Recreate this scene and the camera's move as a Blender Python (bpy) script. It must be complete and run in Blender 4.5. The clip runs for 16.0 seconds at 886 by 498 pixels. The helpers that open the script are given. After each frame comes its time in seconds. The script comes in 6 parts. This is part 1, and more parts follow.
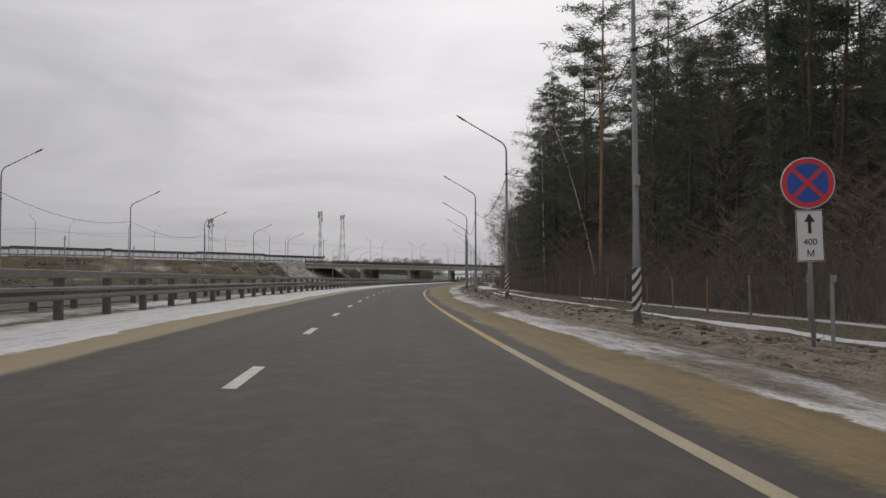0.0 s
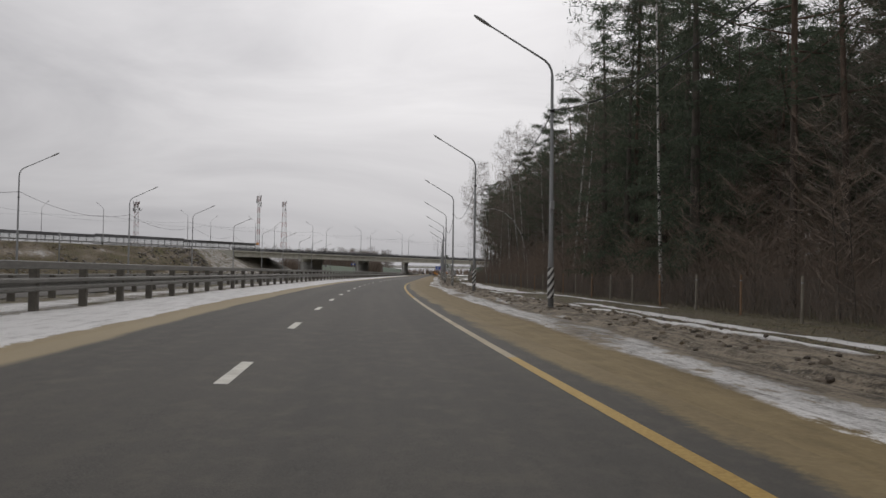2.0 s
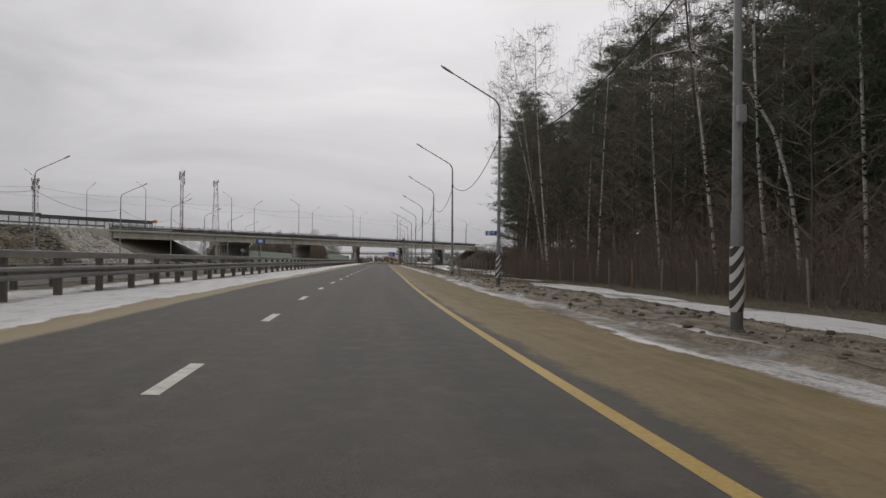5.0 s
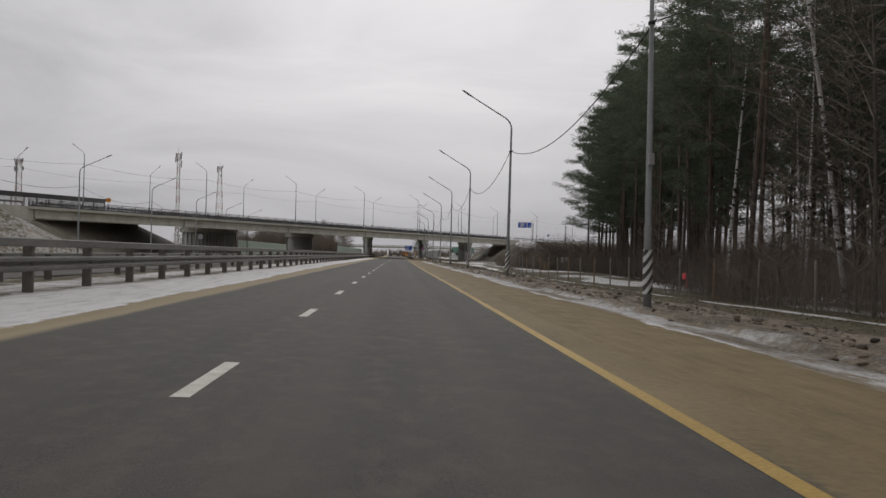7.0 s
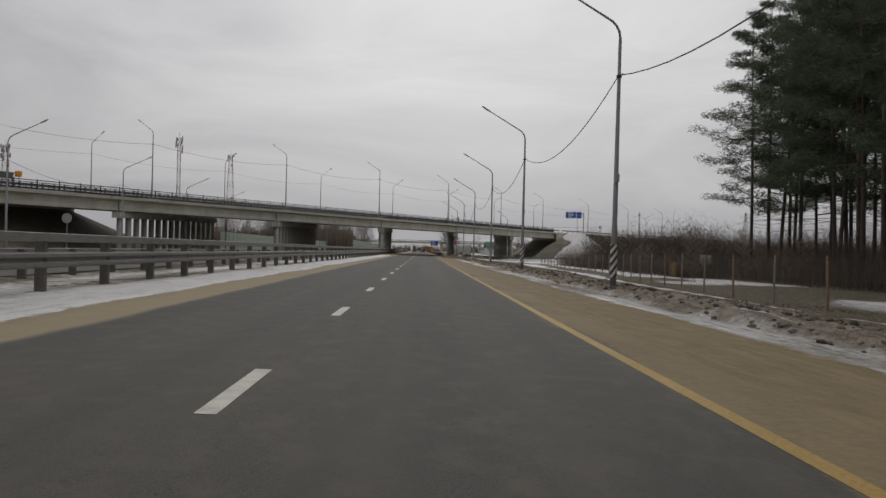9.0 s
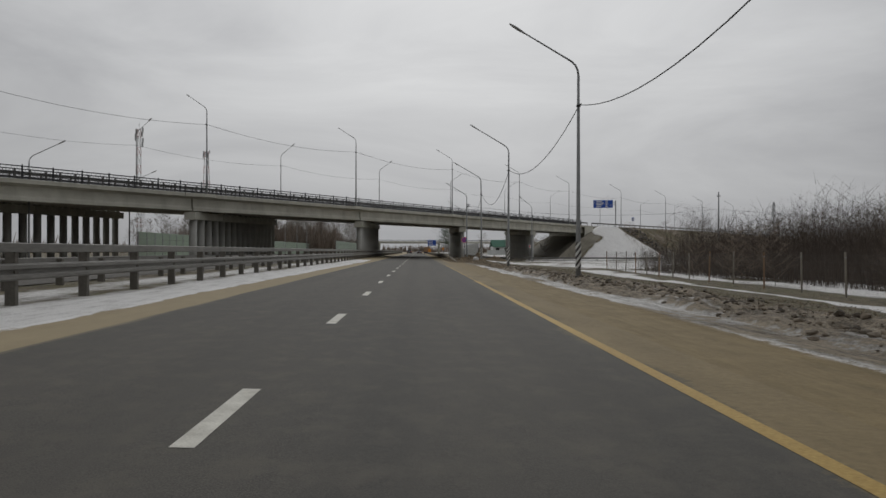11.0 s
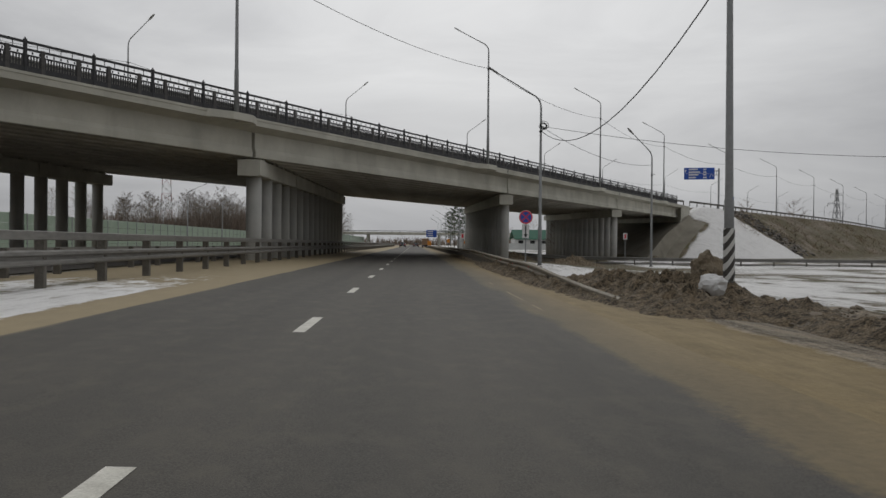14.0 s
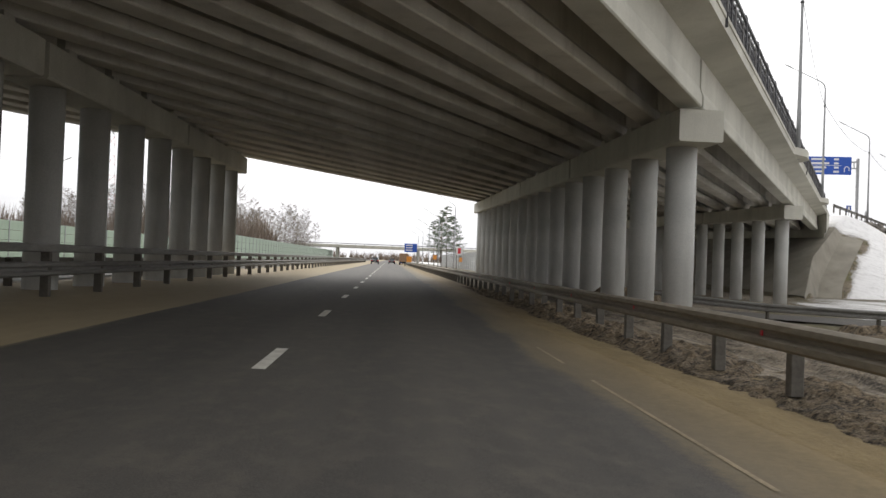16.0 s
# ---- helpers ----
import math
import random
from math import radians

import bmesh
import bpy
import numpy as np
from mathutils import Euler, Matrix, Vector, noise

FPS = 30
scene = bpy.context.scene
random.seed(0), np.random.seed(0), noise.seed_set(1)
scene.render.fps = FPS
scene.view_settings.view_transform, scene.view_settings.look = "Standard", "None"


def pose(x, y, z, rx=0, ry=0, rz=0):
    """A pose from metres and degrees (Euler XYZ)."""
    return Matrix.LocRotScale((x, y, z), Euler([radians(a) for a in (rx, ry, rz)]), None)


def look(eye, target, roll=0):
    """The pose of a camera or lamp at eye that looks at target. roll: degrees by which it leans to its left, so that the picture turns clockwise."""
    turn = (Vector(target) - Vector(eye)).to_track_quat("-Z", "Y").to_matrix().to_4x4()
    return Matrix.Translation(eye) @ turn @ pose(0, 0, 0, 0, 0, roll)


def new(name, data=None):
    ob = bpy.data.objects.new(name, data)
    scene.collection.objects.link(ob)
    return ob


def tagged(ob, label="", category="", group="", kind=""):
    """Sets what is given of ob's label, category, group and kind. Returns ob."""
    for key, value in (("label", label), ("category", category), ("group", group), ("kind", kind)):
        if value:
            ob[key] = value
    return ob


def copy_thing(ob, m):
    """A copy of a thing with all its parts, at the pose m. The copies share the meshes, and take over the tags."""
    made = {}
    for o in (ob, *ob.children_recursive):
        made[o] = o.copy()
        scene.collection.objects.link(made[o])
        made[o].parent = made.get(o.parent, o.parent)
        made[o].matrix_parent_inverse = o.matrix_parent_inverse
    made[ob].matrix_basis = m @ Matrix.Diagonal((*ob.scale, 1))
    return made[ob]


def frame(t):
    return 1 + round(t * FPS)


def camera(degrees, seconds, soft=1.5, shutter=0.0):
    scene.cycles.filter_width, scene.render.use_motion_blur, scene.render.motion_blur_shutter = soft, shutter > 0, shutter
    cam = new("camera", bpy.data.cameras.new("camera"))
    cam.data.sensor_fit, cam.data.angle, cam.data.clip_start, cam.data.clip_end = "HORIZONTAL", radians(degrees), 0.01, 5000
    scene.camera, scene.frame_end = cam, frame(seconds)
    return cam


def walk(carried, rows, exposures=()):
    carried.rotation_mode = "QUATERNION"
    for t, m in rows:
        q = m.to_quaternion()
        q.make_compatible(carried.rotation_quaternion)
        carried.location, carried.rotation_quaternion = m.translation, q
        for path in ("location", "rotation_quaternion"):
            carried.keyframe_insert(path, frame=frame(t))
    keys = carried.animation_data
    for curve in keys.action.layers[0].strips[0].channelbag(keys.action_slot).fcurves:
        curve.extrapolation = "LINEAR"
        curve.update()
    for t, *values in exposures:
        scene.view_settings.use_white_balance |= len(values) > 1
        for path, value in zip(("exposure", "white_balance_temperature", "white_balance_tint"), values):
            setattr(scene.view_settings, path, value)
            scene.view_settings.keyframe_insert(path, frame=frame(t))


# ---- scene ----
cam = camera(57.0, 16.0, soft=1.5, shutter=0.0)
PATH = [
    (0, (13.385, 0.665, 1.053), (13.264, 2.66, 1.129), -0.0),
    (0.5, (11.602, 12.256, 1.09), (11.526, 14.253, 1.167), 0.5),
    (1, (9.993, 24.202, 1.116), (9.945, 26.2, 1.187), 0.4),
    (1.5, (8.56, 36.211, 1.122), (8.55, 38.21, 1.187), 0.6),
    (2, (7.357, 48.036, 1.125), (7.369, 50.035, 1.185), 0.8),
    (2.5, (6.159, 60.335, 1.085), (6.176, 62.334, 1.141), 0.4),
    (3, (5.101, 73.206, 1.093), (5.135, 75.205, 1.145), 0.3),
    (3.5, (4.28, 85.053, 1.089), (4.348, 87.052, 1.139), 0.3),
    (4, (3.556, 97.137, 1.086), (3.663, 99.134, 1.13), 0.0),
    (6.5, (1.689, 157.48, 1.122), (1.857, 159.473, 1.137), 0.9),
    (7, (1.618, 169.759, 1.113), (1.728, 171.755, 1.129), 1.3),
    (7.5, (1.582, 181.955, 1.151), (1.638, 183.954, 1.173), 1.4),
    (8, (1.49, 194.376, 1.119), (1.54, 196.375, 1.155), 1.5),
    (8.5, (1.413, 206.541, 1.105), (1.464, 208.54, 1.139), 1.7),
    (9, (1.395, 218.634, 1.104), (1.446, 220.633, 1.108), 1.3),
    (11.5, (1.348, 279.441, 1.153), (1.41, 281.44, 1.158), -0.0),
    (12, (1.34, 291.727, 1.17), (1.4, 293.726, 1.171), 0.1),
    (12.5, (1.333, 304.483, 1.126), (1.395, 306.482, 1.125), 0.3),
    (13, (1.325, 317.085, 1.102), (1.391, 319.084, 1.097), 0.3),
    (13.5, (1.359, 329.515, 1.102), (1.427, 331.514, 1.093), 0.6),
    (14, (1.401, 342.028, 1.089), (1.471, 344.026, 1.077), 0.5),
    (14.5, (1.424, 354.483, 1.098), (1.496, 356.482, 1.086), 0.5),
    (15, (1.396, 366.847, 1.125), (1.484, 368.846, 1.123), 0.4),
    (15.5, (1.365, 379.161, 1.151), (1.479, 381.158, 1.168), 1.0),
    (16, (1.35, 391.232, 1.214), (1.479, 393.228, 1.244), 2.1),
]
walk(cam, [(t, look(eye, target, roll)) for t, eye, target, roll in PATH],
     exposures=[(0.0, 0.0, 6500, 11), (2.0, 0.0, 6500, 11), (4.0, -0.02, 6500, 11), (6.5, -0.1, 6500, 11), (8.0, -0.14, 6500, 11), (9.0, -0.2, 6500, 10), (11.5, -0.30, 6400, 7), (12.5, -0.28, 6400, 6), (13.5, -0.22, 6400, 7), (14.5, -0.04, 6450, 8), (15.0, 0.15, 6450, 8), (15.5, 0.6, 6450, 8), (16.0, 1.2, 6500, 9)])

# ---- world and light: a flat overcast winter sky ----
world = bpy.data.worlds.new("overcast")
scene.world = world
world.use_nodes = True
wn, wl = world.node_tree.nodes, world.node_tree.links
bg = wn["Background"]
sky = wn.new("ShaderNodeTexSky")
sky.sky_type, sky.sun_disc = "NISHITA", False
sky.sun_elevation, sky.sun_rotation = radians(27), radians(4)
sky.dust_density, sky.air_density = 6.0, 1.5
hsv = wn.new("ShaderNodeHueSaturation")
hsv.inputs["Saturation"].default_value, hsv.inputs["Value"].default_value = 0.12, 0.06
wl.new(sky.outputs[0], hsv.inputs["Color"])
tc = wn.new("ShaderNodeTexCoord")
mp = wn.new("ShaderNodeMapping")
mp.inputs["Scale"].default_value = (1.0, 1.0, 4.2)
wl.new(tc.outputs["Generated"], mp.inputs[0])
nz = wn.new("ShaderNodeTexNoise")
nz.inputs["Scale"].default_value, nz.inputs["Detail"].default_value = 2.1, 6.0
nz.inputs["Roughness"].default_value, nz.inputs["Distortion"].default_value = 0.58, 0.6
wl.new(mp.outputs[0], nz.inputs["Vector"])
rp = wn.new("ShaderNodeValToRGB")
rp.color_ramp.elements[0].position, rp.color_ramp.elements[0].color = 0.32, (0.50, 0.496, 0.515, 1)
rp.color_ramp.elements[1].position, rp.color_ramp.elements[1].color = 0.68, (0.695, 0.688, 0.700, 1)
wl.new(nz.outputs["Fac"], rp.inputs[0])
# the cloud is thinner, and so brighter, towards the hidden sun
vd = wn.new("ShaderNodeVectorMath")
vd.operation = "DOT_PRODUCT"
nv = wn.new("ShaderNodeVectorMath")
nv.operation = "NORMALIZE"
wl.new(tc.outputs["Generated"], nv.inputs[0])
wl.new(nv.outputs[0], vd.inputs[0])
vd.inputs[1].default_value = Vector((0.06, 0.88, 0.46)).normalized()
thin = wn.new("ShaderNodeMapRange")
thin.interpolation_type = "SMOOTHSTEP"
thin.inputs["From Min"].default_value, thin.inputs["From Max"].default_value = 0.72, 1.0
thin.inputs["To Min"].default_value, thin.inputs["To Max"].default_value = 0.86, 1.12
wl.new(vd.outputs["Value"], thin.inputs["Value"])
sc = wn.new("ShaderNodeVectorMath")
sc.operation = "SCALE"
wl.new(rp.outputs[0], sc.inputs[0])
# the air near the ground is a little dimmer
low = wn.new("ShaderNodeMapRange")
low.interpolation_type = "SMOOTHSTEP"
low.inputs["From Max"].default_value = 0.30
low.inputs["To Min"].default_value, low.inputs["To Max"].default_value = 0.80, 1.0
up = wn.new("ShaderNodeSeparateXYZ")
wl.new(nv.outputs[0], up.inputs[0])
wl.new(up.outputs["Z"], low.inputs["Value"])
dim = wn.new("ShaderNodeMath")
dim.operation = "MULTIPLY"
wl.new(thin.outputs[0], dim.inputs[0])
wl.new(low.outputs[0], dim.inputs[1])
wl.new(dim.outputs[0], sc.inputs["Scale"])
mx = wn.new("ShaderNodeMix")
mx.data_type = "RGBA"
mx.inputs["Factor"].default_value = 0.94
wl.new(hsv.outputs[0], mx.inputs["A"])
wl.new(sc.outputs[0], mx.inputs["B"])
wl.new(mx.outputs["Result"], bg.inputs["Color"])
bg.inputs["Strength"].default_value = 1.0

sun = new("sun", bpy.data.lights.new("sun", "SUN"))
sun.data.energy, sun.data.angle, sun.data.color = 0.6, radians(40), (1.0, 0.97, 0.93)
sun.matrix_world = look((0, 0, 50), (-2.7, -40, 29))


# ---- materials ----
def mat(name, rough=0.8, metal=0.0):
    m = bpy.data.materials.new(name)
    m.use_nodes = True
    b = m.node_tree.nodes["Principled BSDF"]
    b.inputs["Roughness"].default_value, b.inputs["Metallic"].default_value = rough, metal
    return m, m.node_tree.nodes, m.node_tree.links, b


def noise_fac(n, l, scale, detail=4.0, coord="Object", stretch=(1, 1, 1), rough=0.55):
    c = n.new("ShaderNodeTexCoord")
    k = n.new("ShaderNodeMapping")
    k.inputs["Scale"].default_value = stretch
    l.new(c.outputs[coord], k.inputs[0])
    t = n.new("ShaderNodeTexNoise")
    t.inputs["Scale"].default_value, t.inputs["Detail"].default_value, t.inputs["Roughness"].default_value = scale, detail, rough
    l.new(k.outputs[0], t.inputs["Vector"])
    return t.outputs["Fac"]


def ramp(n, l, fac, a, b, lo=0.3, hi=0.7):
    r = n.new("ShaderNodeValToRGB")
    r.color_ramp.elements[0].position, r.color_ramp.elements[1].position = lo, hi
    r.color_ramp.elements[0].color, r.color_ramp.elements[1].color = (*a, 1), (*b, 1)
    l.new(fac, r.inputs[0])
    return r.outputs[0]


def blend(n, l, fac, a, b, mode="MIX"):
    m = n.new("ShaderNodeMix")
    m.data_type, m.blend_type = "RGBA", mode
    for sock, v in (("Factor", fac), ("A", a), ("B", b)):
        if isinstance(v, (int, float)):
            m.inputs[sock].default_value = v
        elif isinstance(v, tuple):
            m.inputs[sock].default_value = (*v, 1)
        else:
            l.new(v, m.inputs[sock])
    return m.outputs["Result"]


def calc(n, l, op, a, b=0.5, c=0.0, clamp=False):
    m = n.new("ShaderNodeMath")
    m.operation, m.use_clamp = op, clamp
    for i, v in enumerate((a, b, c)):
        if isinstance(v, (int, float)):
            m.inputs[i].default_value = v
        else:
            l.new(v, m.inputs[i])
    return m.outputs[0]


def bumped(n, l, b, height, strength=0.3, distance=0.02):
    k = n.new("ShaderNodeBump")
    k.inputs["Strength"].default_value, k.inputs["Distance"].default_value = strength, distance
    l.new(height, k.inputs["Height"])
    l.new(k.outputs[0], b.inputs["Normal"])


def plain(name, a, b, scale=3.0, rough=0.8, metal=0.0, fine=40.0, bump=0.2, dist=0.01, coord="Object", stretch=(1, 1, 1)):
    """Two colours mixed by a coarse and a fine noise, with fine relief."""
    m, n, l, bs = mat(name, rough, metal)
    big = noise_fac(n, l, scale, 5.0, coord, stretch)
    small = noise_fac(n, l, fine, 3.0, coord, stretch)
    f = calc(n, l, "MULTIPLY_ADD", small, 0.45, calc(n, l, "MULTIPLY", big, 0.6))
    l.new(ramp(n, l, f, a, b, 0.33, 0.72), bs.inputs["Base Color"])
    if bump:
        bumped(n, l, bs, small, bump, dist)
    return m


SAND = ((0.155, 0.113, 0.050), (0.30, 0.226, 0.112))


def uv_axis(n, l, axis):
    c = n.new("ShaderNodeTexCoord")
    s = n.new("ShaderNodeSeparateXYZ")
    l.new(c.outputs["UV"], s.inputs[0])
    return s.outputs[axis]


def asphalt_mat():
    """Worn asphalt; u is the distance from the lane line in metres, v the way along the road."""
    m, n, l, b = mat("asphalt", 0.86)
    d = uv_axis(n, l, 0)
    grain = noise_fac(n, l, 90.0, 3.0)
    patch = noise_fac(n, l, 0.35, 4.0, "Object", (1, 0.25, 1))
    streak = noise_fac(n, l, 1.5, 3.0, "UV", (1.0, 0.012, 1))
    col = ramp(n, l, grain, (0.039, 0.0350, 0.0292), (0.102, 0.0925, 0.0775), 0.35, 0.65)
    col = blend(n, l, calc(n, l, "MULTIPLY_ADD", patch, 3.0, -1.2, clamp=True), col, blend(n, l, 0.5, col, (0.037, 0.035, 0.032)))
    blot = noise_fac(n, l, 3.2, 6.0, "Object", (1, 0.6, 1), 0.7)
    col = blend(n, l, calc(n, l, "MULTIPLY_ADD", blot, 3.4, -1.6, clamp=True), col, (0.112, 0.098, 0.076))
    # polished wheel tracks
    wave = calc(n, l, "SINE", calc(n, l, "MULTIPLY_ADD", d, 3.45, -2.3))
    col = blend(n, l, calc(n, l, "MULTIPLY_ADD", wave, 0.16, 0.08, clamp=True), col, (0.044, 0.0405, 0.0355))
    col = blend(n, l, calc(n, l, "MULTIPLY_ADD", streak, 1.6, -0.66, clamp=True), col, (0.098, 0.088, 0.073))
    # sand blown over both edges
    wob = noise_fac(n, l, 1.1, 5.0, "UV", (1, 0.22, 1))
    fine = noise_fac(n, l, 14.0, 3.0)
    shift = calc(n, l, "MULTIPLY_ADD", wob, 0.9, calc(n, l, "MULTIPLY_ADD", fine, 0.25, -0.58))
    dd = calc(n, l, "ADD", d, shift)
    near = calc(n, l, "MULTIPLY_ADD", uv_axis(n, l, 1), -1.0 / 110, 1.9, clamp=True)
    wide = calc(n, l, "MULTIPLY_ADD", uv_axis(n, l, 1), 1.0 / 40, -8.0, clamp=True)
    off = calc(n, l, "MULTIPLY_ADD", wide, 0.25, calc(n, l, "MULTIPLY", near, -0.38))
    right = calc(n, l, "MULTIPLY_ADD", calc(n, l, "ADD", dd, off), 4.6, -16.7, clamp=True)
    inner = calc(n, l, "MULTIPLY_ADD", d, -1.0, 4.7, clamp=True)
    right = calc(n, l, "MULTIPLY", right, calc(n, l, "SUBTRACT", 1.0, calc(n, l, "MULTIPLY", calc(n, l, "MULTIPLY", wide, inner), 0.6)))
    early = calc(n, l, "MULTIPLY_ADD", uv_axis(n, l, 1), -1.0 / 190, 1.52, clamp=True)
    left = calc(n, l, "MULTIPLY_ADD", calc(n, l, "MULTIPLY_ADD", early, -0.5, calc(n, l, "MULTIPLY_ADD", shift, 0.4, d)), -5.5, -16.0, clamp=True)
    sandc = ramp(n, l, calc(n, l, "MULTIPLY_ADD", fine, 0.4, calc(n, l, "MULTIPLY", wob, 0.6)), *SAND)
    sandc = blend(n, l, calc(n, l, "MULTIPLY_ADD", d, -2.0, -2.0, clamp=True), sandc, blend(n, l, 0.55, sandc, (0.42, 0.35, 0.23)))  # drier by the median
    col = blend(n, l, calc(n, l, "MAXIMUM", right, left), col, sandc)
    l.new(col, b.inputs["Base Color"])
    bumped(n, l, b, grain, 0.35, 0.008)
    return m


def ground_mat():
    """Soil, mud, sand and old snow; the colour layer 'cover' says how much of each lies where (red snow, green sand, blue mud)."""
    m, n, l, b = mat("winter_ground", 0.92)
    a = n.new("ShaderNodeVertexColor")
    a.layer_name = "cover"
    s = n.new("ShaderNodeSeparateColor")
    l.new(a.outputs[0], s.inputs[0])
    big = noise_fac(n, l, 0.55, 5.0)
    mid = noise_fac(n, l, 2.2, 6.0, "Object", (1, 0.55, 1), 0.68)
    drag = noise_fac(n, l, 5.5, 5.0, "UV", (1, 0.07, 1), 0.7)  # drawn out along the road by wheels and ploughs
    clod = noise_fac(n, l, 4.5, 5.0, "Object", (1, 0.7, 1), 0.75)
    fine = noise_fac(n, l, 17.0, 5.0, rough=0.75)
    tuft = noise_fac(n, l, 45.0, 3.0)
    raw = calc(n, l, "MULTIPLY_ADD", mid, 1.6, calc(n, l, "MULTIPLY_ADD", fine, 0.7, calc(n, l, "MULTIPLY_ADD", clod, 0.7, calc(n, l, "MULTIPLY_ADD", drag, 0.9, calc(n, l, "MULTIPLY", big, 0.5)))))
    jit = calc(n, l, "ADD", raw, -1.25)  # about 0.95 on average
    mixed = calc(n, l, "MULTIPLY_ADD", fine, 0.5, calc(n, l, "MULTIPLY", clod, 0.5))
    soil = ramp(n, l, mixed, (0.034, 0.028, 0.018), (0.235, 0.192, 0.122), 0.42, 0.57)
    soil = blend(n, l, calc(n, l, "MULTIPLY_ADD", big, 2.0, -0.6, clamp=True), soil, ramp(n, l, calc(n, l, "MULTIPLY_ADD", tuft, 0.5, calc(n, l, "MULTIPLY", clod, 0.5)), (0.04, 0.034, 0.021), (0.24, 0.20, 0.12), 0.43, 0.58))
    mud = ramp(n, l, calc(n, l, "MULTIPLY_ADD", fine, 0.35, calc(n, l, "MULTIPLY_ADD", mid, 0.3, calc(n, l, "MULTIPLY", drag, 0.35))), (0.045, 0.036, 0.025), (0.36, 0.30, 0.22), 0.42, 0.56)
    straw = noise_fac(n, l, 10.0, 3.0, "Object", (1, 0.6, 1))
    flecks = calc(n, l, "MULTIPLY_ADD", straw, 9.0, -5.4, clamp=True)
    moss = noise_fac(n, l, 0.9, 4.0, "UV", (1, 0.3, 1))
    soil = blend(n, l, calc(n, l, "MULTIPLY_ADD", moss, 4.0, -1.75, clamp=True), soil, ramp(n, l, mixed, (0.030, 0.031, 0.013), (0.20, 0.182, 0.080), 0.41, 0.59))
    soil = blend(n, l, flecks, soil, (0.36, 0.30, 0.20))
    mud = blend(n, l, flecks, mud, (0.34, 0.30, 0.24))
    sf = calc(n, l, "MULTIPLY_ADD", fine, 0.35, calc(n, l, "MULTIPLY_ADD", mid, 0.25, calc(n, l, "MULTIPLY", drag, 0.4)))
    icy = ramp(n, l, sf, (0.17, 0.152, 0.125), (0.78, 0.765, 0.745), 0.41, 0.53)
    clean = ramp(n, l, sf, (0.55, 0.535, 0.515), (0.90, 0.888, 0.87), 0.38, 0.51)
    snow = blend(n, l, calc(n, l, "MULTIPLY_ADD", s.outputs[0], 5.0, -3.2, clamp=True), icy, clean)
    sandc = ramp(n, l, calc(n, l, "MULTIPLY_ADD", fine, 0.3, calc(n, l, "MULTIPLY_ADD", drag, 0.3, calc(n, l, "MULTIPLY", mid, 0.4))), *SAND, 0.36, 0.62)
    sandc = blend(n, l, calc(n, l, "MULTIPLY_ADD", uv_axis(n, l, 0), -2.0, -2.0, clamp=True), sandc, blend(n, l, 0.55, sandc, (0.42, 0.35, 0.23)))
    def mask(ch, hard):
        return calc(n, l, "MULTIPLY", calc(n, l, "SUBTRACT", calc(n, l, "MULTIPLY", s.outputs[ch], 1.9), jit), hard, clamp=True)
    col = blend(n, l, mask(2, 5.0), soil, mud)
    hard = calc(n, l, "MULTIPLY_ADD", calc(n, l, "MULTIPLY_ADD", s.outputs[0], 5.0, -3.0, clamp=True), 8.0, 3.5)
    col = blend(n, l, mask(0, hard), col, snow)
    col = blend(n, l, mask(1, 4.0), col, sandc)
    l.new(col, b.inputs["Base Color"])
    relief = calc(n, l, "MULTIPLY_ADD", fine, 0.4, calc(n, l, "MULTIPLY_ADD", clod, 0.8, mid))
    bumped(n, l, b, calc(n, l, "MULTIPLY", relief, calc(n, l, "MULTIPLY_ADD", s.outputs[1], -0.9, 1.0)), 0.9, 0.13)
    return m


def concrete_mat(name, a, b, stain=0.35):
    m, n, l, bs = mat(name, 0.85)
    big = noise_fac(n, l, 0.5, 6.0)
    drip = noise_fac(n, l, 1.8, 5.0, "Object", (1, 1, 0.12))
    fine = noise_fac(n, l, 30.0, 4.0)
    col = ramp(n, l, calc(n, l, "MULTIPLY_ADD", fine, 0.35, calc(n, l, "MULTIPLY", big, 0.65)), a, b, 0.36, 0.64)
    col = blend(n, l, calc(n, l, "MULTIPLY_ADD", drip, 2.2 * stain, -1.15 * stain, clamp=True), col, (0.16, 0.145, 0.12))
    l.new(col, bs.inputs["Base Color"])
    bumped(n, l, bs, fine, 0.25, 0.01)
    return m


def stripe_mat():
    """Slanting black and white bands painted on a sleeve."""
    m, n, l, b = mat("black_white_bands", 0.6)
    c = n.new("ShaderNodeTexCoord")
    s = n.new("ShaderNodeSeparateXYZ")
    l.new(c.outputs["Object"], s.inputs[0])
    k = calc(n, l, "MULTIPLY_ADD", s.outputs[0], -4.6, calc(n, l, "MULTIPLY", s.outputs[2], 3.2))
    f = calc(n, l, "GREATER_THAN", calc(n, l, "FRACT", k), 0.5)
    dirt = noise_fac(n, l, 9.0, 4.0)
    col = blend(n, l, f, (0.018, 0.018, 0.02), (0.72, 0.72, 0.70))
    col = blend(n, l, calc(n, l, "MULTIPLY", dirt, 0.35), col, (0.25, 0.22, 0.18))
    l.new(col, b.inputs["Base Color"])
    return m


